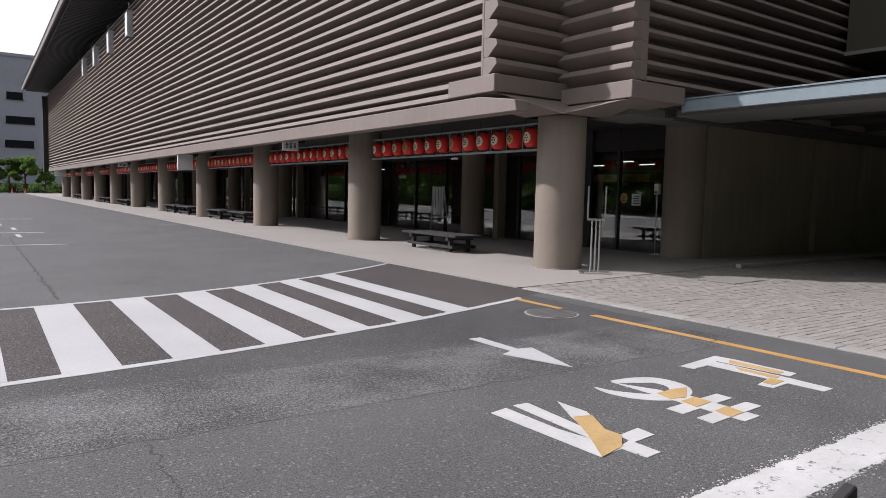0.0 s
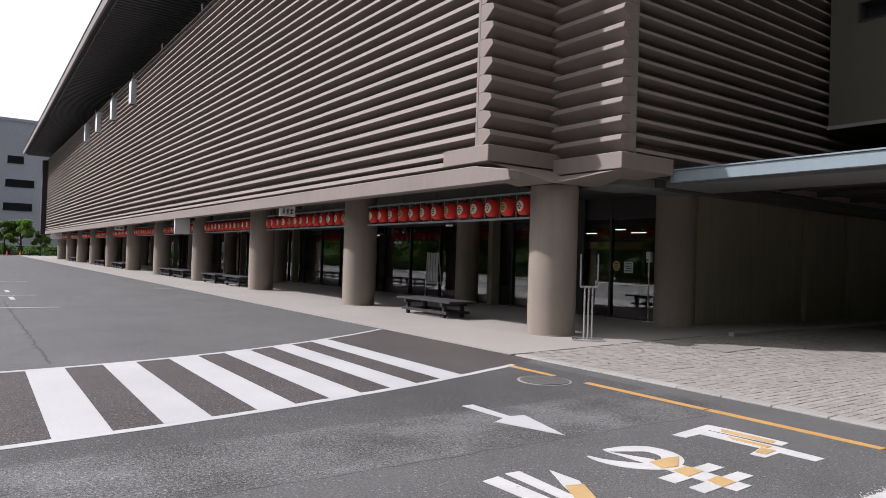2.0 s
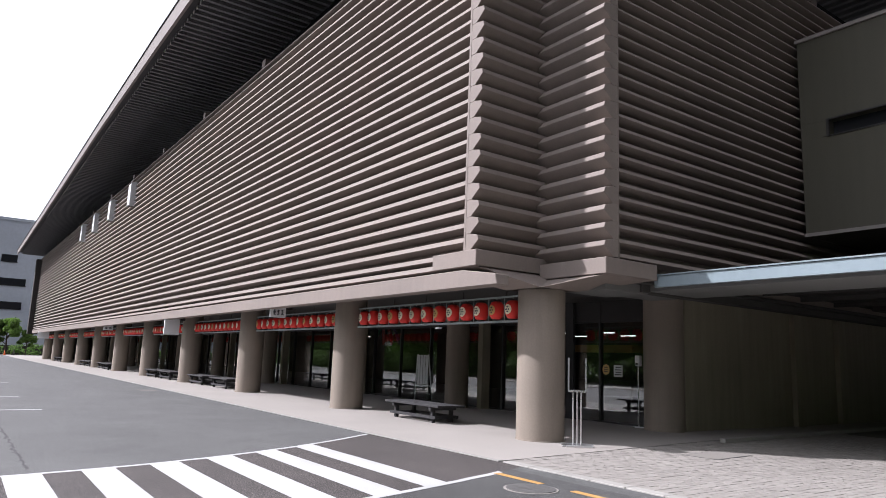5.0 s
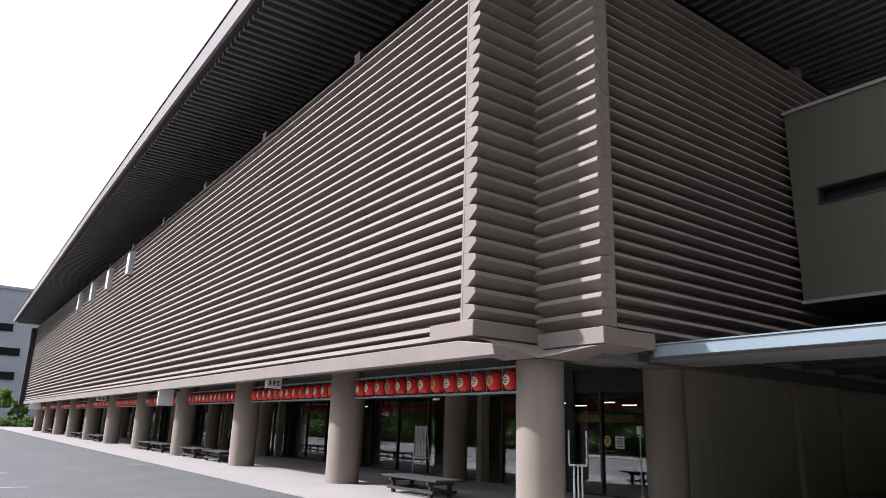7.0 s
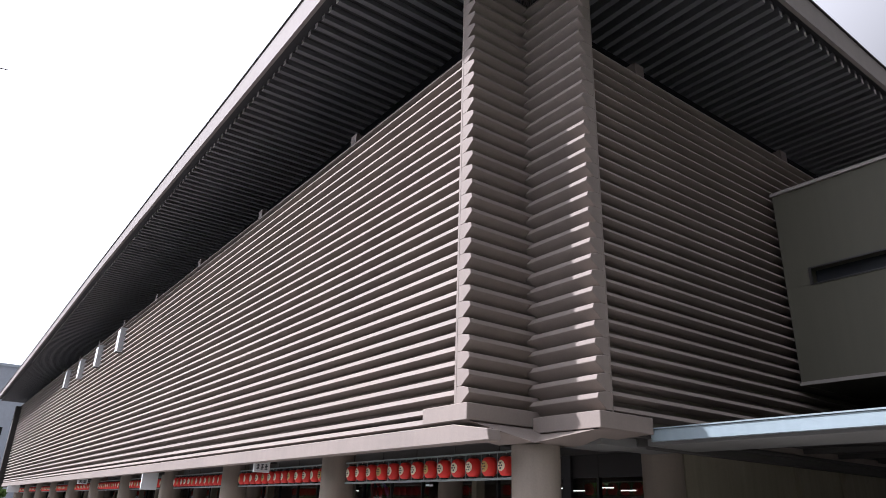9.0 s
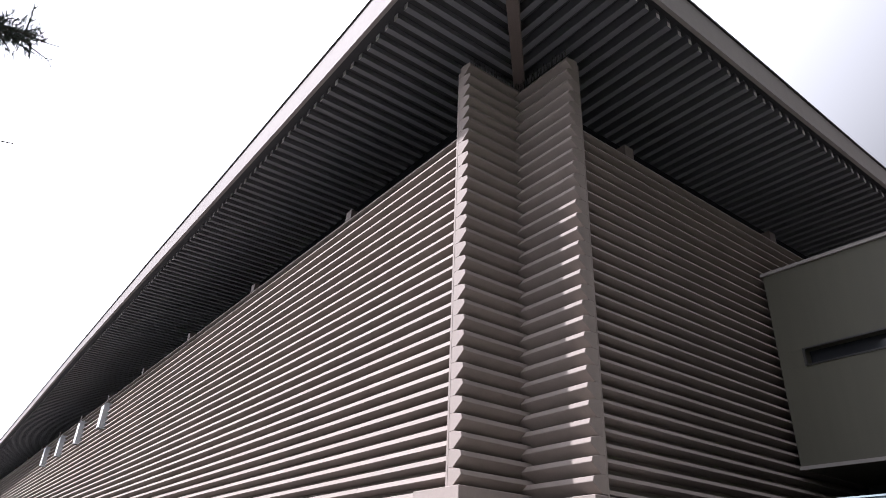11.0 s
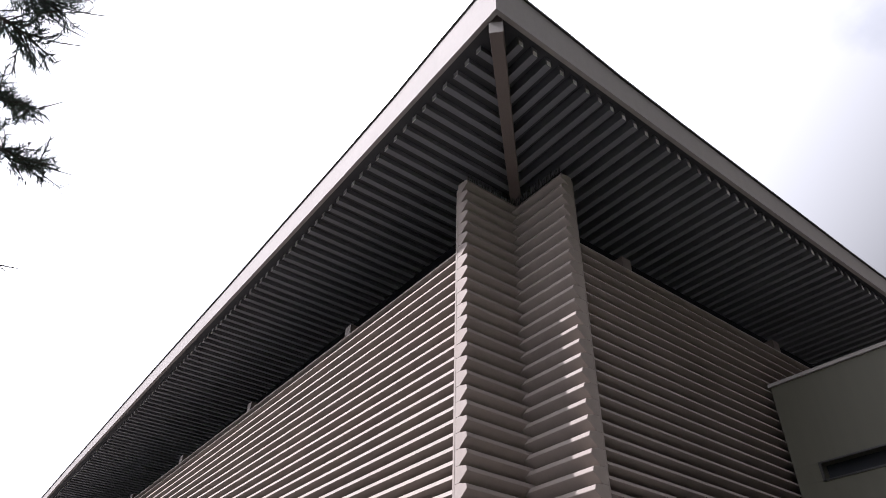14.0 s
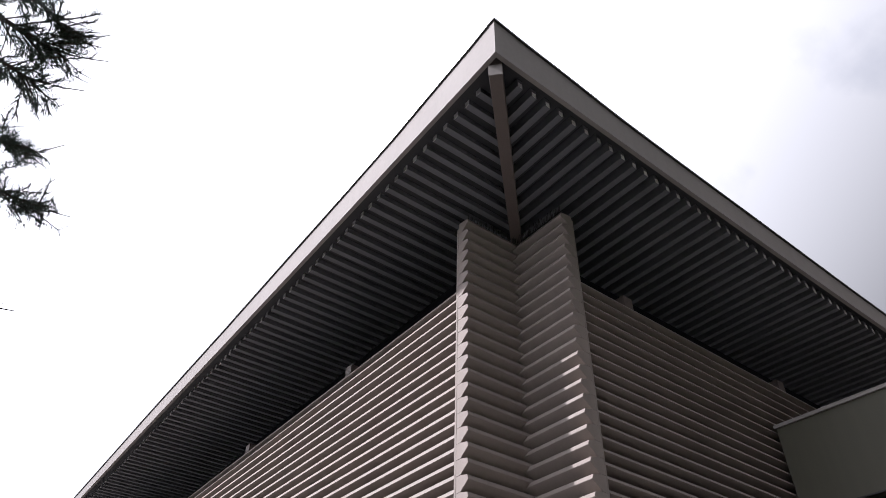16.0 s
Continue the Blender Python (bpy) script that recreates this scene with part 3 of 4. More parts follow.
part("drip_trim", Build().box(BX - 0.05, BX - 0.003, -4, 8.72, BZ0 - 0.04, BZ0 + 0.05).mesh("drip_trim", M_FASCIA), side)
win = part("ribbon_window", Build().box(BX + 0.30, BX + 0.33, -4, 7.98, 7.83, 8.26).mesh("ribbon_window", M_GLASSDARK), side, "narrow dark ribbon window")
part("window_frame", Build().box(BX - 0.03, BX + 0.02, -4, 8.0, 7.79, 7.83).box(BX - 0.03, BX + 0.02, -4, 8.0, 8.25, 8.29).box(BX - 0.03, BX + 0.02, 7.96, 8.03, 7.79, 8.29).mesh("window_frame", M_FRAME), win)
for i in range(5):
    part("mullion", Build().box(BX - 0.02, BX + 0.3, 5.75 - i * 2.2, 5.80 - i * 2.2, 7.83, 8.25).mesh("mullion", M_CANOPY), win)
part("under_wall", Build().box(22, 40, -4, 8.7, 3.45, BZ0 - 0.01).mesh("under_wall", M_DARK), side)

canopy = thing("canopy", "flat pale steel canopy over the driveway", "canopy", kind="structure")
part("fascia", Build().box(11.98, 12.06, 0.5, 8.86, 3.23, 3.47).mesh("fascia", M_CANOPY, 0.008), canopy, "pale blue-grey steel fascia")
part("gutter_lip", Build().box(11.95, 12.08, 0.5, 8.86, 3.473, 3.50).mesh("gutter_lip", M_CANOPY), canopy)
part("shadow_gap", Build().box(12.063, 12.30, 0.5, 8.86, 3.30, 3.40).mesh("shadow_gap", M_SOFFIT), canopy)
part("edge_beam", Build().box(12.303, 14.0, 0.5, 10.44, 3.19, 3.40).mesh("edge_beam", M_BEAM, 0.01), canopy, "grey painted edge beam")
part("edge_beam", Build().box(10.9, 12.30, 9.25, 10.44, 3.13, 3.32).mesh("edge_beam", M_BEAM, 0.01), canopy)
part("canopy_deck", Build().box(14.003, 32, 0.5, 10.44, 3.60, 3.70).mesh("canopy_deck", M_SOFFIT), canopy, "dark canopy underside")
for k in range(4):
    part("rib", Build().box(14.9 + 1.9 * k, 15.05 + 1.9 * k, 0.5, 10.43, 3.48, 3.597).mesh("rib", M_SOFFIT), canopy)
solid("wall_side", Build().box(15.35, 60, 10.46, 10.69, 0, 3.70), M_WALL, "dark brown rendered wall beneath the canopy", "wall", bevel=0.02)
for x in (20.6, 23.4):
    solid("pilaster", Build().box(x, x + 0.5, 10.30, 10.457, 0, 3.59), M_WALL, "shallow rendered pier on the wall beneath the canopy", "pilaster", bevel=0.01)
drain = thing("drain_cover", "flat dark steel access cover set in the brick paving", "drain cover", pose(11.75, 7.35, 0.0, 0, 0, 4))
part("frame", Build().box(-0.62, 0.62, -0.34, 0.34, 0.0, 0.0165).mesh("frame", M_IRON), drain)
part("lid", Build().box(-0.59, 0.59, -0.31, 0.31, 0.0168, 0.0195).mesh("lid", M_BRICK), drain, "lid filled with paving")
solid("kerb", Build().flat([(13.9, 8.52), (38, 9.40), (38, 9.56), (13.9, 8.66)], 0.0, 0.10), M_KERB, "low pale kerb under the canopy", "kerb", bevel=0.015)
# added wall that stands for the shade at the colonnade's far end
solid("wall_end_low", Build().box(11.2, 28, 97.6, 98.0, 0, 3.40), M_DARK, "added dark wall filling the far end of the colonnade", "wall")
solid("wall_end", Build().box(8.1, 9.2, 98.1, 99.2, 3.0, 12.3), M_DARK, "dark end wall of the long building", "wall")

# lobby
solid("lobby_floor", Build().box(15.35, 28, 11.0, Y_FAR, 0.0, 0.02), M_LOBBYFLOOR, "dark polished lobby floor", "floor")
solid("lobby_wall", Build().box(27.5, 28, 11.0, Y_FAR, 0.0, 3.41).box(15.3, 28, 10.7, 10.96, 0, 3.41), M_INTERIOR, "brown lobby back wall", "wall")
GX = 15.2
glazing = thing("glazing", "full-height dark glass front with bronze frames", "window", kind="structure")
PANE = Build().box(GX, GX + 0.012, 0.03, BAY / 4 - 0.03, 0.06, 2.78).mesh("pane", M_GLASS)
MULL = Build().box(GX - 0.06, GX + 0.08, -0.035, 0.035, 0.0, 3.4).mesh("mullion", M_FRAME)
for i in range(10):
    for j in range(4):
        y0 = 11.0 + BAY * i + j * BAY / 4
        pn = part("pane", PANE, glazing, at=Matrix.Translation((0, y0, 0)))
        pn.visible_shadow = False
        part("mullion", MULL, glazing, at=Matrix.Translation((0, y0, 0)))
part("head_rail", Build().box(GX - 0.05, GX + 0.07, 11.0, Y_FAR, 2.79, 3.41).mesh("head_rail", M_FRAME), glazing)
part("sill", Build().box(GX - 0.05, GX + 0.07, 11.0, Y_FAR, 0.0, 0.055).mesh("sill", M_FRAME), glazing)

solid("door_post", Build().box(15.06, 15.15, 14.05, 14.35, 0.0, 3.4), M_POST_AND_SHADE, "broad dark steel post between the glass doors", "post")


def strip_light(at):
    root = thing("strip_light", "slim bare tube lamp under the lobby ceiling", "lamp", at, "lobby tube lamps")
    part("housing", Build().box(-0.05, 0.05, -0.32, 0.32, 0.02, 0.07).mesh("housing", M_FRAME), root)
    part("tube", Build().box(-0.018, 0.018, -0.3, 0.3, -0.012, 0.018).mesh("tube", M_TUBE), root)
    return root


S0 = strip_light(pose(17.2, 14.6, 2.62))
for x, y in ((17.2, 16.3), (19.0, 15.2), (19.0, 17.4), (17.4, 22.6), (17.4, 30.4)):
    copy_thing(S0, pose(x, y, 2.62))
counter = thing("lobby_counter", "orange-topped display counter inside the lobby", "counter", pose(20.0, 17.2, 0.02))
part("body", Build().box(-0.35, 0.35, -1.6, 1.6, 0.0, 1.05).mesh("body", M_INTERIOR, 0.01), counter)
part("header", Build().box(-0.3, 0.3, -1.6, 1.6, 2.05, 2.32).mesh("header", M_ORANGE, 0.01), counter, "orange header board")
for y in (-1.5, 1.5):
    part("upright", Build().box(-0.05, 0.05, y - 0.05, y + 0.05, 1.05, 2.05).mesh("upright", M_FRAME), counter)

# ---- road markings ----
def wavy(x0, x1, f, w, step=0.2):
    """A painted line of width w that follows y = f(x)."""
    b = Build()
    n = max(1, int((x1 - x0) / step))
    top, bot = [], []
    for i in range(n + 1):
        x = x0 + (x1 - x0) * i / n
        j = random.uniform(-0.008, 0.008)
        top.append((x, f(x) + w / 2 + j))
        bot.append((x, f(x) - w / 2 + j))
    return b.flat(bot + top[::-1], 0.0005, 0.003)


def low(x):
    return 6.09 + 0.08 * x + 0.0215 * x * x


def high(x):
    return 9.66 + 0.049 * x + 0.0458 * x * x


zebra = thing("pedestrian_crossing", "white painted zebra crossing on dark asphalt", "road marking", kind="structure")
part("border_line", wavy(0.27, 6.70, low, 0.11).mesh("border_line", M_PAINT), zebra)
part("border_line", wavy(-2.0, 7.28, high, 0.10).mesh("border_line", M_PAINT), zebra)
part("border_line", Build().box(0.25, 0.34, low(0.3) + 0.06, high(0.3) - 0.06, 0.0005, 0.003).mesh("border_line", M_PAINT), zebra)
for i in range(6):
    x0 = 0.705 + 0.868 * i
    j = [random.uniform(-0.012, 0.012) for _ in range(4)]
    bar = [(x0 + j[0], low(x0) + 0.05), (x0 + 0.43 + j[1], low(x0 + 0.43) + 0.05), (x0 + 0.46 + j[2], high(x0 + 0.46) - 0.05), (x0 + 0.04 + j[3], high(x0 + 0.04) - 0.05)]
    part("stripe", Build().flat(bar, 0.0005, 0.0035).mesh("stripe", M_PAINT), zebra)

tagged(new("arrow_marking", Build().flat([(4.32, 5.69), (4.46, 5.69), (4.46, 5.10), (4.62, 5.07), (4.42, 4.33), (4.19, 5.00), (4.35, 5.07)], 0.001, 0.006).mesh("arrow_marking", M_PAINT)),
       "white painted arrow on the asphalt", "road marking", kind="structure")


def ribbon(path, widths):
    """The outline of a brush stroke that glides through path."""
    one, two = [], []
    n = len(path)
    for k in range(n - 1):
        p = [Vector(path[min(max(k + q, 0), n - 1)]) for q in (-1, 0, 1, 2)]
        for i in range(6):
            t = i / 6
            c = 0.5 * (2 * p[1] + (p[2] - p[0]) * t + (2 * p[0] - 5 * p[1] + 4 * p[2] - p[3]) * t * t + (3 * p[1] - p[0] - 3 * p[2] + p[3]) * t ** 3)
            d = (0.5 * (p[2] - p[0]) + (2 * p[0] - 5 * p[1] + 4 * p[2] - p[3]) * t + 1.5 * (3 * p[1] - p[0] - 3 * p[2] + p[3]) * t * t).normalized()
            w = (widths[k] * (1 - t) + widths[k + 1] * t) / 2
            one.append((c.x - d.y * w, c.y + d.x * w))
            two.append((c.x + d.y * w, c.y - d.x * w))
    return one + two[::-1]


def glyph(label, strokes, patches):
    root = thing("road_lettering", label, "road marking", kind="structure", group="painted word on the road")
    for i, poly in enumerate(strokes):
        part("stroke", Build().flat(poly, 0.0005, 0.0030 + 0.0004 * i).mesh("stroke", M_WORN), root)
    for i, poly in enumerate(patches):
        part("old_paint", Build().flat(poly, 0.0005, 0.0072 + 0.0004 * i).mesh("old_paint", M_OLDORANGE), root, "faded orange paint")
    return root


def worn_paint(name, lo, grey):
    """White road paint, scuffed through to the orange and asphalt beneath at its edges."""
    m = material(name, (grey, grey * 0.99, grey * 0.97), 0.75, fine=(30, 0.06), broad=(3.0, 0.10), bump=0.3, bump_scale=140)
    n, l = m.node_tree.nodes, m.node_tree.links
    b = n["Principled BSDF"]
    geo = n.new("ShaderNodeNewGeometry")
    t = n.new("ShaderNodeTexNoise")
    t.inputs['Scale'].default_value = 9.0
    t.inputs['Detail'].default_value = 9
    t.inputs['Roughness'].default_value = 0.75
    l.new(geo.outputs['Position'], t.inputs['Vector'])
    r = n.new("ShaderNodeValToRGB")
    r.color_ramp.elements[0].position = lo
    r.color_ramp.elements[1].position = lo + 0.05
    l.new(t.outputs['Fac'], r.inputs['Fac'])
    mx = n.new("ShaderNodeMixRGB")
    mx.inputs['Color1'].default_value = (0.12, 0.115, 0.11, 1)
    l.new(b.inputs['Base Color'].links[0].from_socket, mx.inputs['Color2'])
    l.new(r.outputs['Color'], mx.inputs['Fac'])
    l.new(mx.outputs[0], b.inputs['Base Color'])
    return m


M_WORN = worn_paint("worn_road_paint", 0.34, 0.46)
M_SCUFFED = worn_paint("scuffed_road_paint", 0.385, 0.48)
M_OLDORANGE = material("faded_orange_paint", (0.42, 0.28, 0.12), 0.75, fine=(30, 0.08), broad=(5.0, 0.14), bump=0.25, bump_scale=140)
glyph("worn white painted road character with two bars", [
    [(5.300, 3.872), (5.325, 3.745), (5.645, 3.768), (5.958, 3.884), (5.941, 3.945)],
    [(5.941, 3.945), (5.976, 3.773), (5.991, 3.187), (5.843, 3.168), (5.773, 3.766), (5.772, 3.864)],
    [(5.723, 3.843), (5.744, 3.747), (5.777, 3.196), (5.771, 2.782), (5.625, 2.778), (5.551, 3.774)],
    [(5.681, 3.241), (5.679, 3.062), (5.358, 3.042), (5.340, 3.164)]],
      [[(5.896, 3.769), (5.932, 3.264), (5.839, 3.254), (5.805, 3.712)],
       [(5.705, 3.594), (5.737, 3.198), (5.648, 3.189), (5.638, 3.499)],
       [(5.614, 3.219), (5.638, 3.106), (5.444, 3.085), (5.427, 3.171)]])
glyph("worn white painted road character with a loop", [
    ribbon([(4.36, 3.83), (4.56, 3.77), (4.71, 3.68), (4.73, 3.51), (4.63, 3.38), (4.45, 3.33), (4.31, 3.38), (4.20, 3.50), (4.13, 3.65), (4.12, 3.81)], (0.06, 0.15, 0.17, 0.17, 0.17, 0.17, 0.16, 0.15, 0.09, 0.01)),
    [(4.35, 3.83), (4.40, 3.70), (4.51, 3.48), (4.50, 3.37), (4.37, 3.37)],
    [(4.16, 3.16), (4.16, 3.02), (4.81, 3.06), (4.81, 3.19)],
    [(4.17, 2.92), (4.16, 2.79), (4.82, 2.83), (4.81, 2.95)],
    [(4.37, 3.28), (4.58, 3.26), (4.59, 2.71), (4.39, 2.70)]],
      [[(4.41, 3.43), (4.61, 3.44), (4.75, 3.41), (4.52, 3.25), (4.37, 3.28)],
       [(4.39, 3.21), (4.58, 3.22), (4.58, 3.08), (4.37, 3.06)],
       [(4.41, 2.94), (4.58, 2.96), (4.56, 2.81), (4.38, 2.80)]])
glyph("worn white painted road character with slanted strokes", [
    [(3.02, 3.73), (3.18, 3.76), (3.19, 3.26), (3.28, 2.81), (3.07, 2.79)],
    [(3.26, 3.78), (3.39, 3.77), (3.35, 3.11), (3.24, 3.04)],
    [(3.60, 3.68), (3.61, 3.40), (3.44, 3.10), (3.30, 3.04), (3.43, 3.37)],
    [(3.43, 2.97), (3.65, 3.00), (3.64, 2.86), (3.42, 2.84)],
    [(3.27, 2.83), (3.42, 2.88), (3.43, 2.65), (3.29, 2.64)]],
      [[(3.44, 3.37), (3.58, 3.33), (3.44, 3.09), (3.45, 2.96), (3.30, 2.83), (3.07, 2.78), (3.26, 3.06)]])


def ragged_line(x0, x1, y0, y1, seed):
    """A worn painted bar: frayed edges and chips that have come off at its margins."""
    rng = random.Random(seed)
    a, b = [], []
    x = x0
    wa = wb = 0.0
    while x < x1:
        wa = 0.9 * wa + rng.uniform(-0.005, 0.005)
        wb = 0.9 * wb + rng.uniform(-0.005, 0.005)
        a.append((x, y0 + wa + rng.uniform(-0.0025, 0.0025)))
        b.append((x, y1 + wb + rng.uniform(-0.0025, 0.0025)))
        x += rng.uniform(0.003, 0.007)
    bl = Build().flat(a + b[::-1], 0.0005, 0.003)
    for _ in range(1100):
        x, e = rng.uniform(x0, x1), rng.expovariate(1 / 0.02)
        y = y0 - e if rng.random() < 0.5 else y1 + e
        q = rng.uniform(0.002, 0.007)
        bl.flat([(x + q * rng.uniform(0.6, 1.6) * math.cos(k * 1.257), y + q * math.sin(k * 1.257)) for k in range(5)], 0.0005, 0.002)
    return bl


tagged(new("stop_line", ragged_line(2.6, 7.2, 1.88, 2.18, 4).mesh("stop_line", M_SCUFFED)), "thick worn white stop line on the asphalt", "road marking", kind="structure")
orange = thing("orange_line", "orange painted line along the driveway edge", "road marking", kind="structure")
for y0, y1 in ((6.60, 7.50), (4.36, 6.05), (2.66, 4.34), (0.9, 2.60), (-4.0, 0.88)):
    part("line_piece", Build().flat([(6.50, y0), (6.60, y0), (6.61, y1), (6.50, y1)], 0.001, 0.006).mesh("line_piece", M_ORANGE), orange)
for k, (x0, x1, y) in enumerate(((-3, 2.15, 19.5), (-3, 2.05, 24.4), (-3, 2.4, 33.8))):
    tagged(new("parking_line", Build().box(x0, x1, y - 0.06, y + 0.06, 0.001, 0.006).mesh("parking_line", M_PAINT)), "thin white parking line on the asphalt", "road marking", "parking lines", "structure")
for x0, y0 in ((1.3, 26.0), (1.25, 22.4), (1.0, 28.7)):
    tagged(new("parking_line", Build().box(x0, x0 + 0.12, y0, y0 + 1.2, 0.001, 0.006).mesh("parking_line", M_PAINT)), "short white parking mark on the asphalt", "road marking", "parking lines", "structure")
tagged(new("asphalt_patch", Build().box(6.3, 6.9, 27.8, 28.8, 0.001, 0.005).mesh("asphalt_patch", M_JOINT)), "pale cement patch in the asphalt", "patch", kind="structure")

cover = thing("manhole_cover", "round cast-iron manhole cover set in the asphalt", "manhole cover", pose(6.17, 6.40, 0.0))
part("ring", Build().lathe([(0.345, 0.0), (0.345, 0.006), (0.325, 0.006)], 40).mesh("ring", M_PLAZA), cover)
part("lid", Build().lathe([(0.315, 0.002), (0.315, 0.013), (0.30, 0.015)], 40).mesh("lid", M_IRON), cover)
for k in range(-3, 4):
    h = math.sqrt(0.27 ** 2 - (k * 0.075) ** 2)
    part("rib", Build().box(-h, h, k * 0.075 - 0.012, k * 0.075 + 0.012, 0.0152, 0.0165).mesh("rib", M_IRON), cover)

# ---- lanterns ----
LZ = 2.73
LY0, LP = 0.92, 0.556


def lantern(kind):
    root = thing("paper_lantern", "red paper lantern with a %s crest in a steel rack" % kind, "lantern", group="rows of red lanterns")
    prof = [(0.085, -0.205), (0.125, -0.185), (0.16, -0.13), (0.176, -0.06), (0.18, 0.0), (0.176, 0.06), (0.16, 0.13), (0.125, 0.185), (0.085, 0.205)]
    ribbed = []
    for i in range(len(prof) - 1):
        (r0, z0), (r1, z1) = prof[i], prof[i + 1]
        ribbed += [(r0, z0), ((r0 + r1) / 2 - 0.003, (z0 + z1) / 2)]
    ribbed.append(prof[-1])
    part("paper_body", Build().lathe(ribbed, 20).mesh("paper_body", M_RED, smooth=True), root)
    part("cap", Build().lathe([(0.088, 0.206), (0.088, 0.235), (0.07, 0.24)], 16).mesh("cap", M_LANTERN_CAP), root, "black rim")
    part("cap", Build().lathe([(0.07, -0.24), (0.088, -0.235), (0.088, -0.206)], 16).mesh("cap_low", M_LANTERN_CAP), root, "black rim")
    part("hook", Build().tube([(0, 0, 0.24), (0, 0, 0.285)], [0.008, 0.008], 6).mesh("hook", M_STEEL), root)
    b = Build()
    nu, nv = 8, 6
    for i in range(nv + 1):
        w = -1 + 2 * i / nv
        z = 0.115 * w
        r = float(np.interp(abs(z), [0, 0.06, 0.13, 0.185], [0.18, 0.176, 0.16, 0.125])) + 0.003
        half = 0.66 * math.sqrt(max(0.05, 1 - w * w * 0.9))
        for k in range(nu + 1):
            a = math.pi + half * (-1 + 2 * k / nu)
            b.v.append((r * math.cos(a), r * math.sin(a), z))
    for i in range(nv):
        for k in range(nu):
            q = i * (nu + 1) + k
            b.f.append((q, q + 1, q + nu + 2, q + nu + 1))
    crest = part("crest", b.mesh("crest", M_CREAM if kind == "cream" else M_GOLD, smooth=True), root, kind + " crest")
    def on_paper(u, w):
        r = float(np.interp(abs(w), [0, 0.06, 0.13, 0.185], [0.18, 0.176, 0.16, 0.125])) + 0.0065
        return (r * math.cos(math.pi + u / 0.18), r * math.sin(math.pi + u / 0.18), w)

    for k in range(7):
        a = k * math.pi / 3
        cu, cw = (0.0, 0.0) if k == 6 else (0.048 * math.cos(a), 0.062 * math.sin(a))
        p = Build()
        p.v = [on_paper(cu + 0.019 * math.cos(q * math.pi / 3), cw + 0.021 * math.sin(q * math.pi / 3)) for q in range(6)] + [on_paper(cu, cw)]
        p.f = [(6, q, (q + 1) % 6) for q in range(6)]
        part("petal", p.mesh("petal", M_INK), crest)
    return root


RACK = None
proto = {k: lantern(k) for k in ("cream", "tan")}
used = {k: False for k in proto}
for bay in range(10):
    y0 = COL_Y[bay] + LY0
    if RACK is None:
        RACK = thing("lantern_rack", "pale steel rack holding a row of lanterns under the soffit", "rack", group="lantern racks")
        part("bottom_rail", Build().box(-0.03, 0.03, -0.40, 7.08, -0.285, -0.235).mesh("bottom_rail", M_RAIL), RACK)
        part("top_rail", Build().box(-0.02, 0.02, -0.40, 7.08, 0.275, 0.315).mesh("top_rail", M_RAIL), RACK)
        UP = Build().box(-0.008, 0.008, -0.008, 0.008, -0.235, 0.275).mesh("upright", M_RAIL)
        for k in range(14):
            part("upright", UP, RACK, at=Matrix.Translation((0, -0.28 + LP * k, 0)))
        for k in range(5):
            part("hanger", Build().box(-0.006, 0.006, 0.2 + 1.6 * k, 0.212 + 1.6 * k, 0.315, 0.50).mesh("hanger", M_FRAME), RACK)
        RACK.matrix_basis = pose(COL_X, y0, LZ)
    else:
        copy_thing(RACK, pose(COL_X, y0, LZ))
    for k in range(13):
        kind = "tan" if (k * 5 + bay) % 4 == 1 else "cream"
        m = pose(COL_X + random.uniform(-0.01, 0.01), y0 + LP * k, LZ, 0, 0, random.uniform(-9, 9))
        if not used[kind]:
            proto[kind].matrix_basis, used[kind] = m, True
        else:
            copy_thing(proto[kind], m)

flood = thing("floodlight", "small white floodlight clamped under the lantern rack", "lamp", pose(COL_X - 0.02, 14.1, 2.43))
part("bracket", Build().box(-0.02, 0.02, -0.02, 0.02, -0.04, 0.012).mesh("bracket", M_FRAME), flood)
part("head", Build().prism([(-0.07, -0.09), (0.04, -0.09), (0.05, -0.04), (-0.05, -0.04)], -0.08, 0.08, lambda u, w, q: (u, q, w)).mesh("head", M_WHITE, 0.008), flood)
part("lens", Build().box(-0.06, 0.03, -0.06, 0.06, -0.096, -0.0905).mesh("lens", M_GLASSDARK), flood)

# ---- benches and stands ----
def bench():
    root = thing("bench", "low black-stained wooden bench on the pavement", "bench", group="benches along the colonnade")
    for k in range(5):
        part("seat_plank", Build().box(-0.42 + k * 0.17, -0.26 + k * 0.17, -1.25, 1.25, 0.385, 0.44).mesh("seat_plank", M_BLACKWOOD, 0.006), root)
    for y in (-0.85, 0.85):
        part("bearer", Build().box(-0.40, 0.40, y - 0.05, y + 0.05, 0.30, 0.384).mesh("bearer", M_BLACKWOOD), root)
        for x in (-0.28, 0.28):
            part("leg", Build().box(x - 0.045, x + 0.045, y - 0.045, y + 0.045, 0.0, 0.299).mesh("leg", M_BLACKWOOD, 0.005), root)
        part("cross_rail", Build().box(-0.36, 0.36, y - 0.1, y - 0.047, 0.10, 0.17).mesh("cross_rail", M_BLACKWOOD), root)
    for x in (-0.34, 0.34):
        part("stretcher", Build().box(x - 0.03, x + 0.03, -1.05, 1.05, 0.10, 0.17).mesh("stretcher", M_BLACKWOOD), root)
    return root


B0 = bench()
B0.matrix_basis = pose(10.38, 14.95, 0.012)
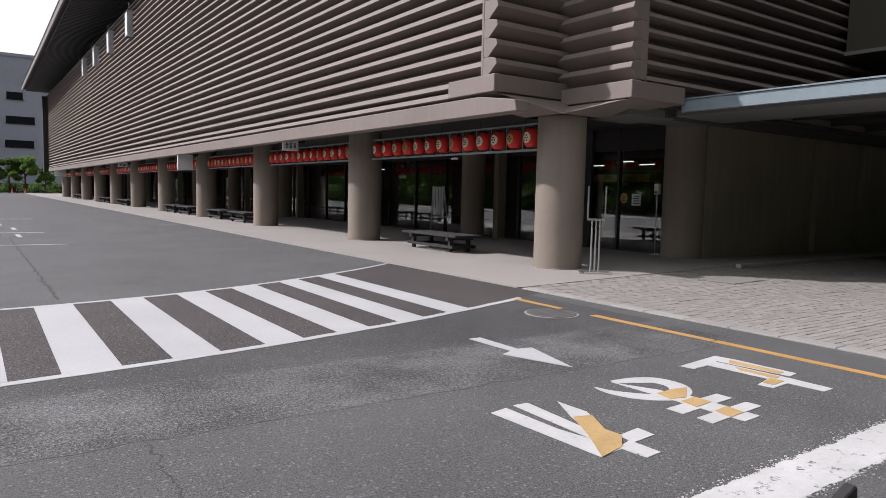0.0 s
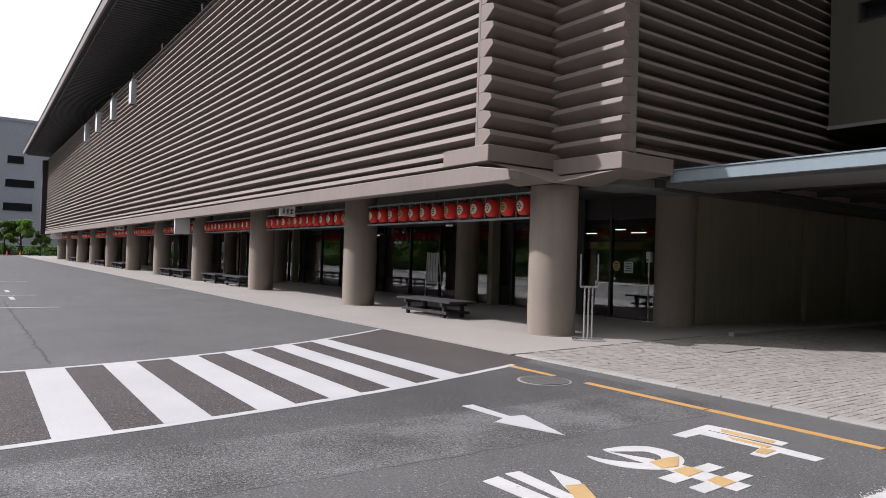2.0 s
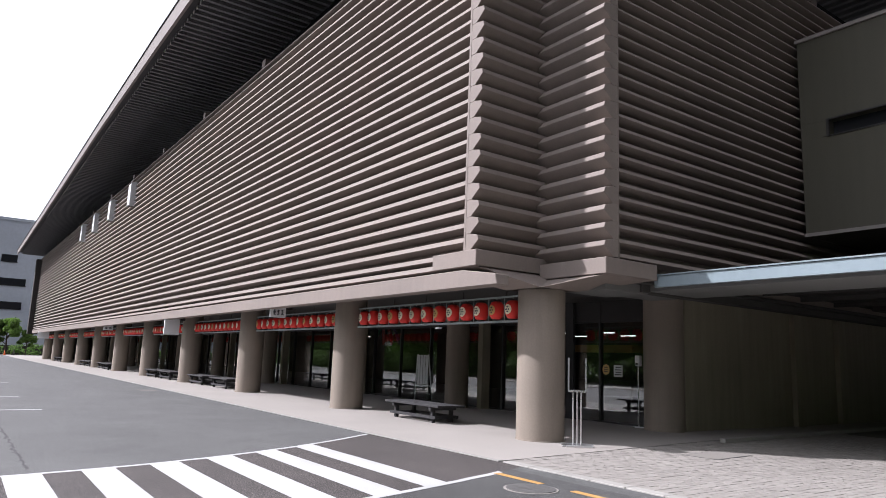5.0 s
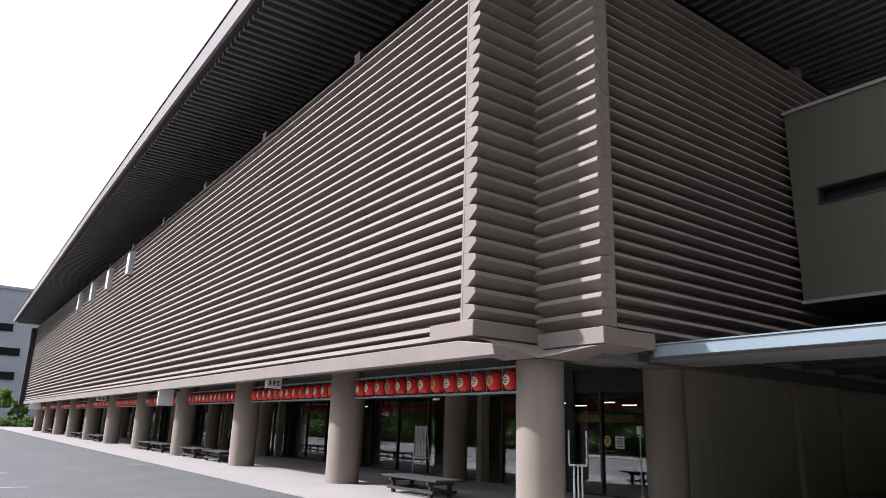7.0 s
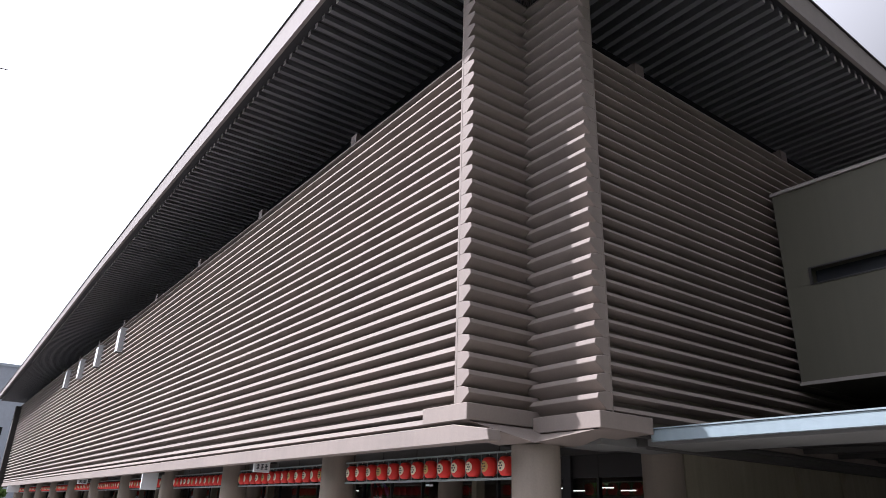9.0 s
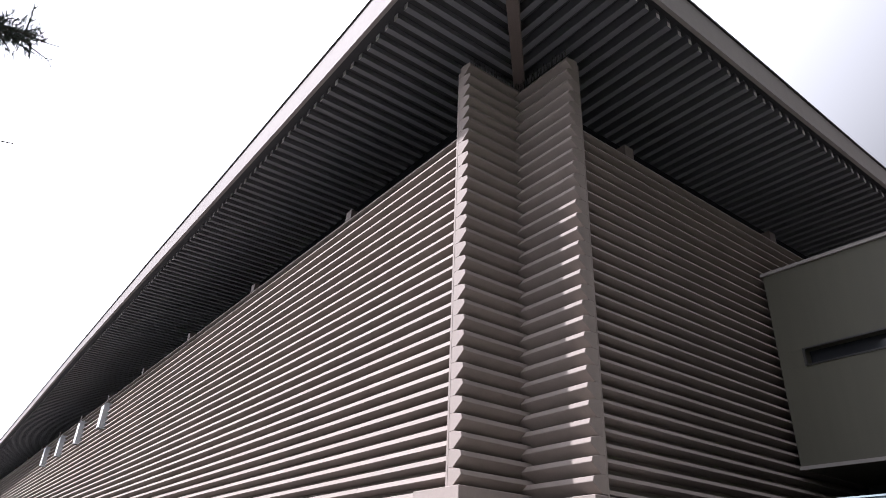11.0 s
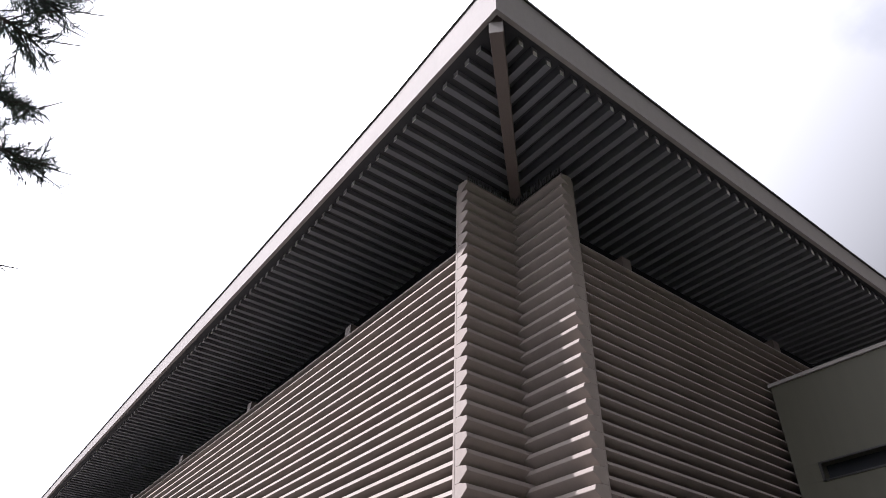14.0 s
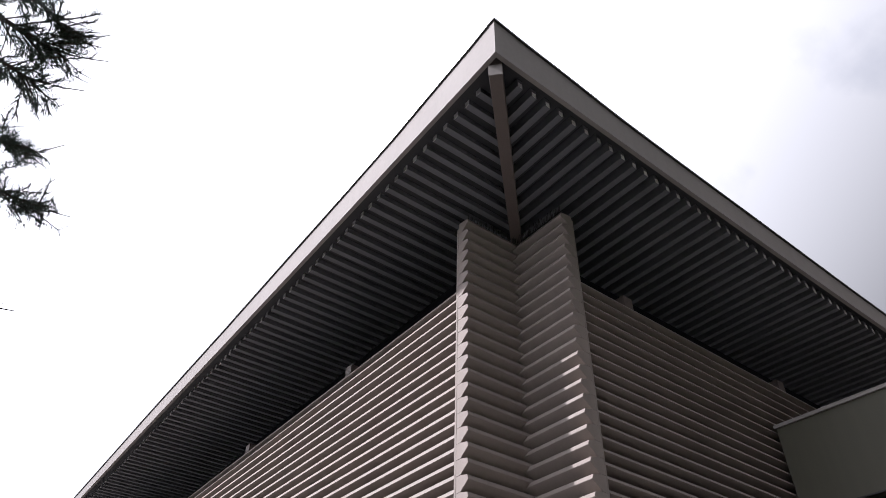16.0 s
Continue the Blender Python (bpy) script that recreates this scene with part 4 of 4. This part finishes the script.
for bay, offs in ((2, (3.0, 6.3)), (3, (3.6, 6.5)), (5, (3.2, 6.2)), (6, (3.2, 6.0)), (8, (3.0, 6.0))):
    for o in offs:
        copy_thing(B0, pose(10.3 + random.uniform(-0.1, 0.1), COL_Y[bay] + o, 0.012, 0, 0, random.uniform(-2, 2)))

stand = thing("sign_stand", "steel sign stand with an empty upright frame beside the column", "sign stand", pose(10.12, 9.30, 0.012, 0, 0, -42))
part("base_plate", Build().box(-0.30, 0.30, -0.22, 0.22, 0.0, 0.035).mesh("base_plate", M_STEEL, 0.006), stand)
for x in (-0.075, 0.0, 0.075):
    part("pole", Build().tube([(x, 0, 0.03), (x, 0, 1.02)], [0.019, 0.019], 12).mesh("pole", M_STEEL, smooth=True), stand, "chrome pole")
part("bracket", Build().box(-0.17, 0.17, -0.02, 0.02, 1.02, 1.06).mesh("bracket", M_STEEL), stand)
for x in (-0.165, 0.165):
    part("upright", Build().box(x - 0.014, x + 0.014, -0.02, 0.02, 1.06, 1.68).mesh("upright", M_STEEL), stand)

post = thing("dispenser_stand", "slim steel post with a white box by the entrance", "stand", pose(14.95, 11.62, 0.012))
part("base_plate", Build().lathe([(0.17, 0.0), (0.17, 0.012), (0.03, 0.02)], 24).mesh("base_plate", M_STEEL), post)
part("pole", Build().tube([(0, 0, 0.01), (0, 0, 1.62)], [0.017, 0.017], 10).mesh("pole", M_STEEL), post)
part("box", Build().box(-0.05, 0.06, -0.075, 0.075, 1.58, 1.86).mesh("box", M_WHITE, 0.012), post, "white plastic box")
part("nozzle", Build().box(-0.09, -0.05, -0.02, 0.02, 1.62, 1.66).mesh("nozzle", M_FRAME), post)

easel = thing("easel_board", "white striped notice board on a folding easel", "easel", pose(15.0, 21.75, 0.012, 0, 0, -60) @ Matrix.Scale(0.9, 4))
for x0, x1 in ((-0.42, -0.25), (0.42, 0.25)):
    part("leg", Build().tube([(x0, 0.12, 0.0), (x1, -0.05, 1.95)], [0.03, 0.03], 6).mesh("leg", M_WHITE), easel)
part("rear_leg", Build().tube([(0, 0.75, 0.0), (0, 0.0, 1.85)], [0.022, 0.022], 6).mesh("rear_leg", M_STEEL), easel)
part("crossbar", Build().box(-0.37, 0.37, 0.03, 0.06, 0.60, 0.66).mesh("crossbar", M_WHITE), easel)
for k in range(4):
    part("board_strip", Build().box(-0.24 + k * 0.125, -0.14 + k * 0.125, -0.05, -0.03, 0.70, 1.92).mesh("board_strip", M_WHITE), easel)
crests = Build().prism([(0.13 * math.cos(2 * math.pi * k / 8), 0.15 * math.sin(2 * math.pi * k / 8)) for k in range(8)], 15.185, 15.195, lambda u, w, s: (s, 12.92 + u, 1.47 + w))
decal = tagged(new("door_crest", crests.mesh("door_crest", M_GOLD)), "faint gold crest decal on the glass door", "decal")
for k in range(3):
    part("bar", Build().box(15.180, 15.184, 12.86, 12.98, 1.40 + 0.06 * k, 1.425 + 0.06 * k).mesh("bar", M_INK), decal)
notice = tagged(new("notice", Build().box(15.185, 15.195, 12.34, 12.64, 1.28, 1.60).mesh("notice", M_WHITE)), "white paper notice taped on the glass door", "notice")
for k in range(4):
    part("text_bar", Build().box(15.180, 15.184, 12.38, 12.60 - 0.03 * (k % 2), 1.33 + 0.065 * k, 1.355 + 0.065 * k).mesh("text_bar", M_INK), notice)
streamer = thing("streamers", "coloured cloth streamers hanging inside the lobby", "streamers", pose(15.9, 26.4, 0.0))
for k, mt in enumerate((M_CLOTH_GREEN, M_CLOTH_RED, M_CLOTH_RED, M_CLOTH_VIOLET)):
    b = Build()
    pts = [(0, -0.25 * k + 0.12 * math.sin(i * 0.8 + k) + (1.5 - k) * 0.10 * i, 3.0 - i * 0.17) for i in range(6)]
    part("strip", b.tube(pts, [0.05, 0.07, 0.08, 0.08, 0.07, 0.03], 5).mesh("strip", mt), streamer)

# hanging signs under the edge beam
def sign(name, label, x0, x1, y, z0, z1, bars):
    root = thing(name, label, "sign")
    part("panel", Build().box(x0, x1, y, y + 0.12, z0, z1).mesh("panel", M_WHITE, 0.008), root)
    part("bracket", Build().box(x1 - 0.05, 9.60, y + 0.03, y + 0.08, z1 - 0.06, z1 + 0.14).mesh("bracket", M_FRAME), root)
    for k in range(bars):
        w = (x1 - x0 - 0.12) / bars
        a, b, h = x0 + 0.08 + w * k, x0 + 0.04 + w * (k + 1), (z1 - z0 - 0.16) / 4
        bars_k = Build().box((a + b) / 2 - 0.012, (a + b) / 2 + 0.012, y - 0.006, y - 0.002, z0 + 0.08, z1 - 0.08)
        for q in range(4):
            bars_k.box(a + 0.012 * (q % 2), b - 0.015 * ((q + k) % 2), y - 0.0065, y - 0.0025, z0 + 0.09 + h * q, z0 + 0.115 + h * q)
        part("text_bar", bars_k.mesh("text_bar", M_INK), root)


sign("hanging_sign", "white hanging sign with dark lettering under the beam", 8.82, 9.36, 22.0, 2.80, 3.14, 3)
sign("hanging_sign", "large blank white sign panel under the beam", 8.62, 9.34, 35.0, 2.34, 3.10, 0)
sign("hanging_sign", "small white sign under the beam", 8.8, 9.4, 52.0, 2.80, 3.12, 2)
sign("hanging_sign", "blank white sign panel far along the beam", 8.3, 9.4, 88.0, 2.4, 3.12, 0)

# vents high on the long front
for k, y in enumerate((45.6, 52.2, 58.6, 64.6)):
    v = thing("wall_vent", "pale tall vent box high on the louvered wall", "vent", enlarged(1.0) @ pose(X_F, y, 0.0), group="wall vents")
    part("case", Build().box(-0.22, 0.25, 0.0, 0.75, 10.55, 12.0).mesh("case", M_POST_AND_SHADE, 0.01), v)
    part("side_flap", Build().box(-0.26, -0.225, 0.05, 0.70, 10.6, 11.95).mesh("side_flap", M_WHITE), v, "pale flap")
    part("hood", Build().box(-0.26, 0.25, -0.03, 0.0, 10.5, 12.05).mesh("hood", M_VENT), v, "pale louvered front")

block = thing("rubber_block", "dark rubber kerb block at the roadside", "rubber block", pose(3.10, 1.56, 0.0, 0, 0, 0))
part("body", Build().prism([(-0.22, 0.0), (0.17, 0.0), (0.13, 0.275), (0.115, 0.28), (-0.22, 0.14)], 0.0, 0.05, lambda u, w, s: (u, -s - 0.06 * u, w)).mesh("body", M_RUBBER, 0.006), block)

# ---- far end ----
far_building = thing("office_building", "grey concrete building with dark window bands behind the trees", "building")
part("wall", Build().box(-60, 40, 150, 170, 0, 24.8).mesh("wall", M_GREYBLD), far_building)
part("roof_parapet", Build().box(-60.2, 40.2, 149.8, 170, 24.8, 25.3).mesh("roof_parapet", M_GREYBLD), far_building)
for z0, x0 in ((17.0, 6.6), (12.6, 6.4), (8.2, 6.2)):
    for xw in (x0, x0 - 9.0):
        w = part("window", Build().box(xw, xw + 4.6 if z0 < 17 else xw + 2.6, 149.93, 149.99, z0, z0 + 1.3).mesh("window", M_GLASSDARK), far_building, "dark band window")
        part("frame", Build().box(xw - 0.1, xw + 4.7 if z0 < 17 else xw + 2.7, 149.9, 149.96, z0 - 0.14, z0 - 0.01).mesh("frame", M_FRAME), w)


def leaf_cloud(centres, n, size, rng):
    """n small leaf blades spread over round clumps given as (x, y, z, radius)."""
    vs, fs = [], []
    for _ in range(n):
        cx, cy, cz, r = centres[rng.randrange(len(centres))]
        d = Vector((rng.gauss(0, 1), rng.gauss(0, 1), rng.gauss(0, 1))).normalized() * r * rng.uniform(0.35, 1.0) ** 0.6
        p = Vector((cx, cy, cz)) + Vector((d.x, d.y, d.z * 0.75))
        u = Vector((rng.gauss(0, 1), rng.gauss(0, 1), rng.gauss(0, 0.6))).normalized()
        w = u.cross(Vector((rng.gauss(0, 1), rng.gauss(0, 1), rng.gauss(0, 1)))).normalized()
        s = size * rng.uniform(0.6, 1.3)
        i = len(vs)
        vs += [tuple(p - u * s), tuple(p + w * s * 0.45), tuple(p + u * s), tuple(p - w * s * 0.45)]
        fs.append((i, i + 1, i + 2, i + 3))
    b = Build()
    b.v, b.f = vs, fs
    return b


def tree(name, label, height, spread, n, size, leaf, seed, at, group):
    rng = random.Random(seed)
    root = thing(name, label, "tree", at, group)
    trunk = Build()
    top = height * 0.62
    trunk.tube([(0, 0, 0), (0.06, 0.02, top * 0.4), (-0.05, 0.05, top)], [height * 0.028, height * 0.021, height * 0.012], 9)
    cs = []
    for k in range(11):
        a = k * 2.4 + rng.uniform(-0.4, 0.4)
        z0 = height * rng.uniform(0.25, 0.6)
        rr = spread * rng.uniform(0.35, 0.95) * (1.35 - z0 / height)
        tip = (math.cos(a) * rr, math.sin(a) * rr, z0 + height * rng.uniform(0.08, 0.3))
        trunk.tube([(0, 0, z0), (tip[0] * 0.5, tip[1] * 0.5, (z0 + tip[2]) / 2 + 0.1), tip], [height * 0.010, height * 0.007, height * 0.003], 5)
        cs.append((*tip, spread * rng.uniform(0.28, 0.45)))
    cs.append((0, 0, height * 0.86, spread * 0.4))
    part("trunk", trunk.mesh("trunk", M_BARK, smooth=True), root)
    tagged(part("crown", leaf_cloud(cs, n, size, rng).mesh("crown", leaf), root), kind="stuff")
    return root


T0 = tree("garden_tree", "small bright green garden tree at the forecourt's end", 6.0, 2.0, 4200, 0.20, M_LEAF, 3, pose(7.8, 127, 0), "trees at the far end")
for x, y, s, r in ((5.7, 128, 0.95, 40), (3.4, 127, 0.85, 130), (0.4, 128, 1.0, 220), (10.5, 126, 0.68, 300), (-3.0, 128, 1.05, 80)):
    copy_thing(T0, pose(x, y, 0, 0, 0, r) @ Matrix.Diagonal((s, s, s, 1))).scale = (s, s, s)


def hedge_cells(x0, x1, y0, y1, h, n, rng):
    return [(rng.uniform(x0, x1), rng.uniform(y0, y1), rng.uniform(0.2, h), 0.55) for _ in range(n)]


rng = random.Random(11)
hd1 = leaf_cloud(hedge_cells(-25, 13, 129.5, 131, 1.7, 260, rng), 7000, 0.16, rng)
tagged(new("hedge", hd1.mesh("hedge", M_HEDGE)), "dark clipped hedge at the end of the forecourt", "hedge", kind="stuff")
solid("wall_boundary", Build().box(-60, 14, 132, 132.3, 0, 1.5), M_DARK, "low dark wall behind the hedge", "wall")
for k, (x, y) in enumerate(((5.85, 123), (7.55, 123))):
    c = thing("traffic_cone", "orange traffic cone at the far end of the forecourt", "traffic cone", pose(x, y, 0.0), "traffic cones")
    part("base", Build().box(-0.2, 0.2, -0.2, 0.2, 0, 0.04).mesh("base", M_RUBBER), c)
    part("cone", Build().lathe([(0.16, 0.04), (0.03, 0.72), (0.025, 0.75)], 14).mesh("cone", M_CONE, smooth=True), c)
for k, (x, y) in enumerate(((6.5, 123), (8.75, 123))):
    c = thing("bollard", "dark bollard at the far end of the forecourt", "bollard", pose(x, y, 0.0), "bollards")
    part("pole", Build().lathe([(0.1, 0.0), (0.1, 0.85), (0.06, 0.9)], 14).mesh("pole", M_RUBBER, smooth=True), c)

# ---- green side across the forecourt ----
solid("pavement_opposite", Build().box(-13.5, -9.0, -30, 125, 0.0, 0.05), M_PLAZA, "pale pavement across the forecourt", "pavement")
rng = random.Random(5)
hd2 = leaf_cloud(hedge_cells(-17.5, -14.5, -25, 115, 2.2, 900, rng), 16000, 0.24, rng)
tagged(new("hedge", hd2.mesh("hedge", M_HEDGE)), "thick green hedge across the forecourt", "hedge", kind="stuff")
hd3 = leaf_cloud([(rng.uniform(-26, -20), rng.uniform(-30, 115), rng.uniform(0.5, 5.0), 1.5) for _ in range(1000)], 42000, 0.62, rng)
tagged(new("woodland", hd3.mesh("woodland", M_HEDGE)), "dense dark green woodland edge across the forecourt", "woodland", kind="stuff")
# unseen southern woodland, added to keep low sky light off the louvers
hd4 = leaf_cloud([(rng.uniform(-22, 46), rng.uniform(-27, -21), 0.5 + 12.5 * rng.random() ** 1.3, 1.7) for _ in range(700)], 28000, 0.66, rng)
tagged(new("woodland", hd4.mesh("woodland", M_HEDGE)), "unseen green woodland added in the south to block low sky", "woodland", kind="stuff")
T1 = tree("broadleaf_tree", "tall dark green tree across the forecourt", 11.0, 4.6, 5200, 0.30, M_HEDGE, 8, pose(-21, 2, 0), "trees across the forecourt")
# trees south of y = -15 are unseen, added to dim light from behind
for k, (x, y) in enumerate(((-20, 11), (-22, 20), (-20, 29), (-21, 39), (-20, 50), (-22, 62), (-21, 75), (-20, 90), (-19, -8), (-12, -17), (-3, -20), (7, -21), (17, -20), (27, -21), (37, -20))):
    s = random.uniform(0.85, 1.25)
    copy_thing(T1, pose(x, y, 0, 0, 0, 70 * k)).scale = (s, s, s)

# ---- pine over the forecourt ----
rng = random.Random(21)
pine = thing("pine_tree", "black pine with bare twigs and tufts of long needles", "tree", pose(0.001, -0.177, 0.197, -0.50, 0.36, 0.46) @ enlarged(0.55))
PTRUNK = [(-3.4, 6.6, -1.9), (-3.2, 6.7, 3.2), (-3.5, 6.4, 6.2), (-3.1, 6.3, 8.6), (-3.2, 6.2, 10.6)]
part("trunk", Build().tube(PTRUNK, [0.24, 0.20, 0.16, 0.11, 0.05], 12).mesh("trunk", M_BARK, smooth=True), pine)
needles = Build()


def tuft(p, d, n, ln):
    d = d.normalized()
    u = d.orthogonal().normalized()
    w = d.cross(u)
    base = p - d * 0.20
    for _ in range(n):
        a = rng.uniform(0, 2 * math.pi)
        k = rng.uniform(0.35, 1.15)
        o = (d * rng.uniform(0.35, 1.0) + (u * math.cos(a) + w * math.sin(a)) * k + Vector((0, 0, -0.12))).normalized()
        s = base + d * rng.uniform(0, 0.24)
        e = s + o * ln * rng.uniform(0.7, 1.2)
        t = o.orthogonal().normalized() * 0.0042
        i = len(needles.v)
        needles.v += [tuple(s - t), tuple(s + t), tuple(e)]
        needles.f.append((i, i + 1, i + 2))


def branch(path, r0, tufts, reach, n):
    path = [Vector(p) for p in path]
    wood = Build()
    wood.tube(path, [r0 * (1 - 0.7 * i / (len(path) - 1)) for i in range(len(path))], 6)
    for k in range(tufts):
        f = rng.uniform(0.45, 1.0) * (len(path) - 1)
        i = min(int(f), len(path) - 2)
        p = path[i].lerp(path[i + 1], f - i)
        d = (path[-1] - path[0]).normalized() + Vector((rng.gauss(0, 0.7), rng.gauss(0, 0.7), rng.gauss(0.1, 0.5)))
        q = p + d.normalized() * reach * rng.uniform(0.35, 1.0)
        mid = p.lerp(q, 0.5) + Vector((rng.gauss(0, 0.03), rng.gauss(0, 0.03), rng.gauss(0, 0.03)))
        wood.tube([p, mid, q], [0.012, 0.008, 0.005], 4)
        tuft(q, q - mid + Vector((0, 0, 0.05)), n, 0.19)
        if rng.random() < 0.25:
            e = q + (q - mid).normalized() * 0.16 + Vector((0.04, 0, 0.05))
            wood.tube([q, e], [0.007, 0.005], 4)
    tuft(path[-1], path[-1] - path[-2], n, 0.19)
    part("limb", wood.mesh("limb", M_BARK), pine)


branch([(-3.1, 6.3, 8.4), (-2.2, 6.1, 8.3), (-1.5, 6.1, 8.2), (-1.05, 6.1, 8.12)], 0.055, 46, 0.50, 62)
branch([(-3.1, 6.3, 8.2), (-2.1, 6.4, 8.0), (-1.3, 6.4, 7.9), (-1.05, 6.4, 7.85)], 0.045, 38, 0.42, 62)
branch([(-3.1, 6.3, 8.7), (-2.0, 5.9, 8.7), (-1.2, 5.9, 8.45), (-0.95, 5.95, 8.3)], 0.045, 36, 0.45, 62)
branch([(-3.4, 6.5, 6.6), (-2.4, 6.8, 6.95), (-1.4, 6.8, 7.15), (-0.72, 6.8, 7.25)], 0.04, 42, 0.36, 62)
branch([(-3.4, 6.5, 6.4), (-2.4, 7.0, 6.62), (-1.1, 7.1, 6.80), (-0.38, 7.15, 6.86)], 0.04, 56, 0.40, 62)
branch([(-3.4, 6.5, 5.0), (-1.8, 7.5, 5.6), (-0.42, 7.85, 5.9)], 0.03, 5, 0.2, 60)
for k in range(12):
    a = rng.uniform(1.8, 4.6)
    z = rng.uniform(6.0, 10.4)
    ln = rng.uniform(1.0, 2.0)
    branch([(-3.2, 6.3, z), (-3.2 + math.cos(a) * ln * 0.5, 6.3 + math.sin(a) * ln * 0.5, z + 0.2), (-3.2 + math.cos(a) * ln, 6.3 + math.sin(a) * ln, z + 0.3)], 0.05, 8, 0.5, 40)
tagged(part("needles", needles.mesh("needles", M_NEEDLE), pine), kind="stuff")

# ---- paving pieces ----
KB = Build().box(0.0, 0.19, 0.004, 0.596, -0.05, 0.02).mesh("kerb_stone", M_KERB, 0.006)
for k in range(24):
    part("kerb_stone", KB, drive, "pale granite edging", at=Matrix.Translation((EDGE, 7.68 - 0.6 * k, random.uniform(-0.002, 0.002))))
BR = Build().box(0.004, 0.196, 0.004, 0.096, -0.03, 0.0).mesh("brick", M_BRICK, 0.003)
near_n = 0
rest = Build()
rng = random.Random(2)
for row in range(-60, 90):
    for colm in range(0, 63):
        y = row * 0.1
        x = EDGE + 0.21 + colm * 0.2 + (-0.1 if row % 2 else 0.0)
        z = 0.012 + rng.uniform(-0.0025, 0.0025)
        if x > 19.5 or y + 0.1 > 8.37 + 0.09 * (x - EDGE):
            continue
        if 3.6 < y < 6.4 and x < 9.75 and near_n < 300:
            part("brick", BR, drive, at=Matrix.Translation((x, y, z)) @ pose(0, 0, 0, rng.uniform(-0.5, 0.5), rng.uniform(-0.4, 0.4), rng.uniform(-0.8, 0.8)))
            near_n += 1
        else:
            rest.box(x + 0.004, x + 0.196, y + 0.004, y + 0.096, 0.0045, z)
tagged(part("bricks", rest.mesh("bricks", M_BRICK), drive), kind="stuff")
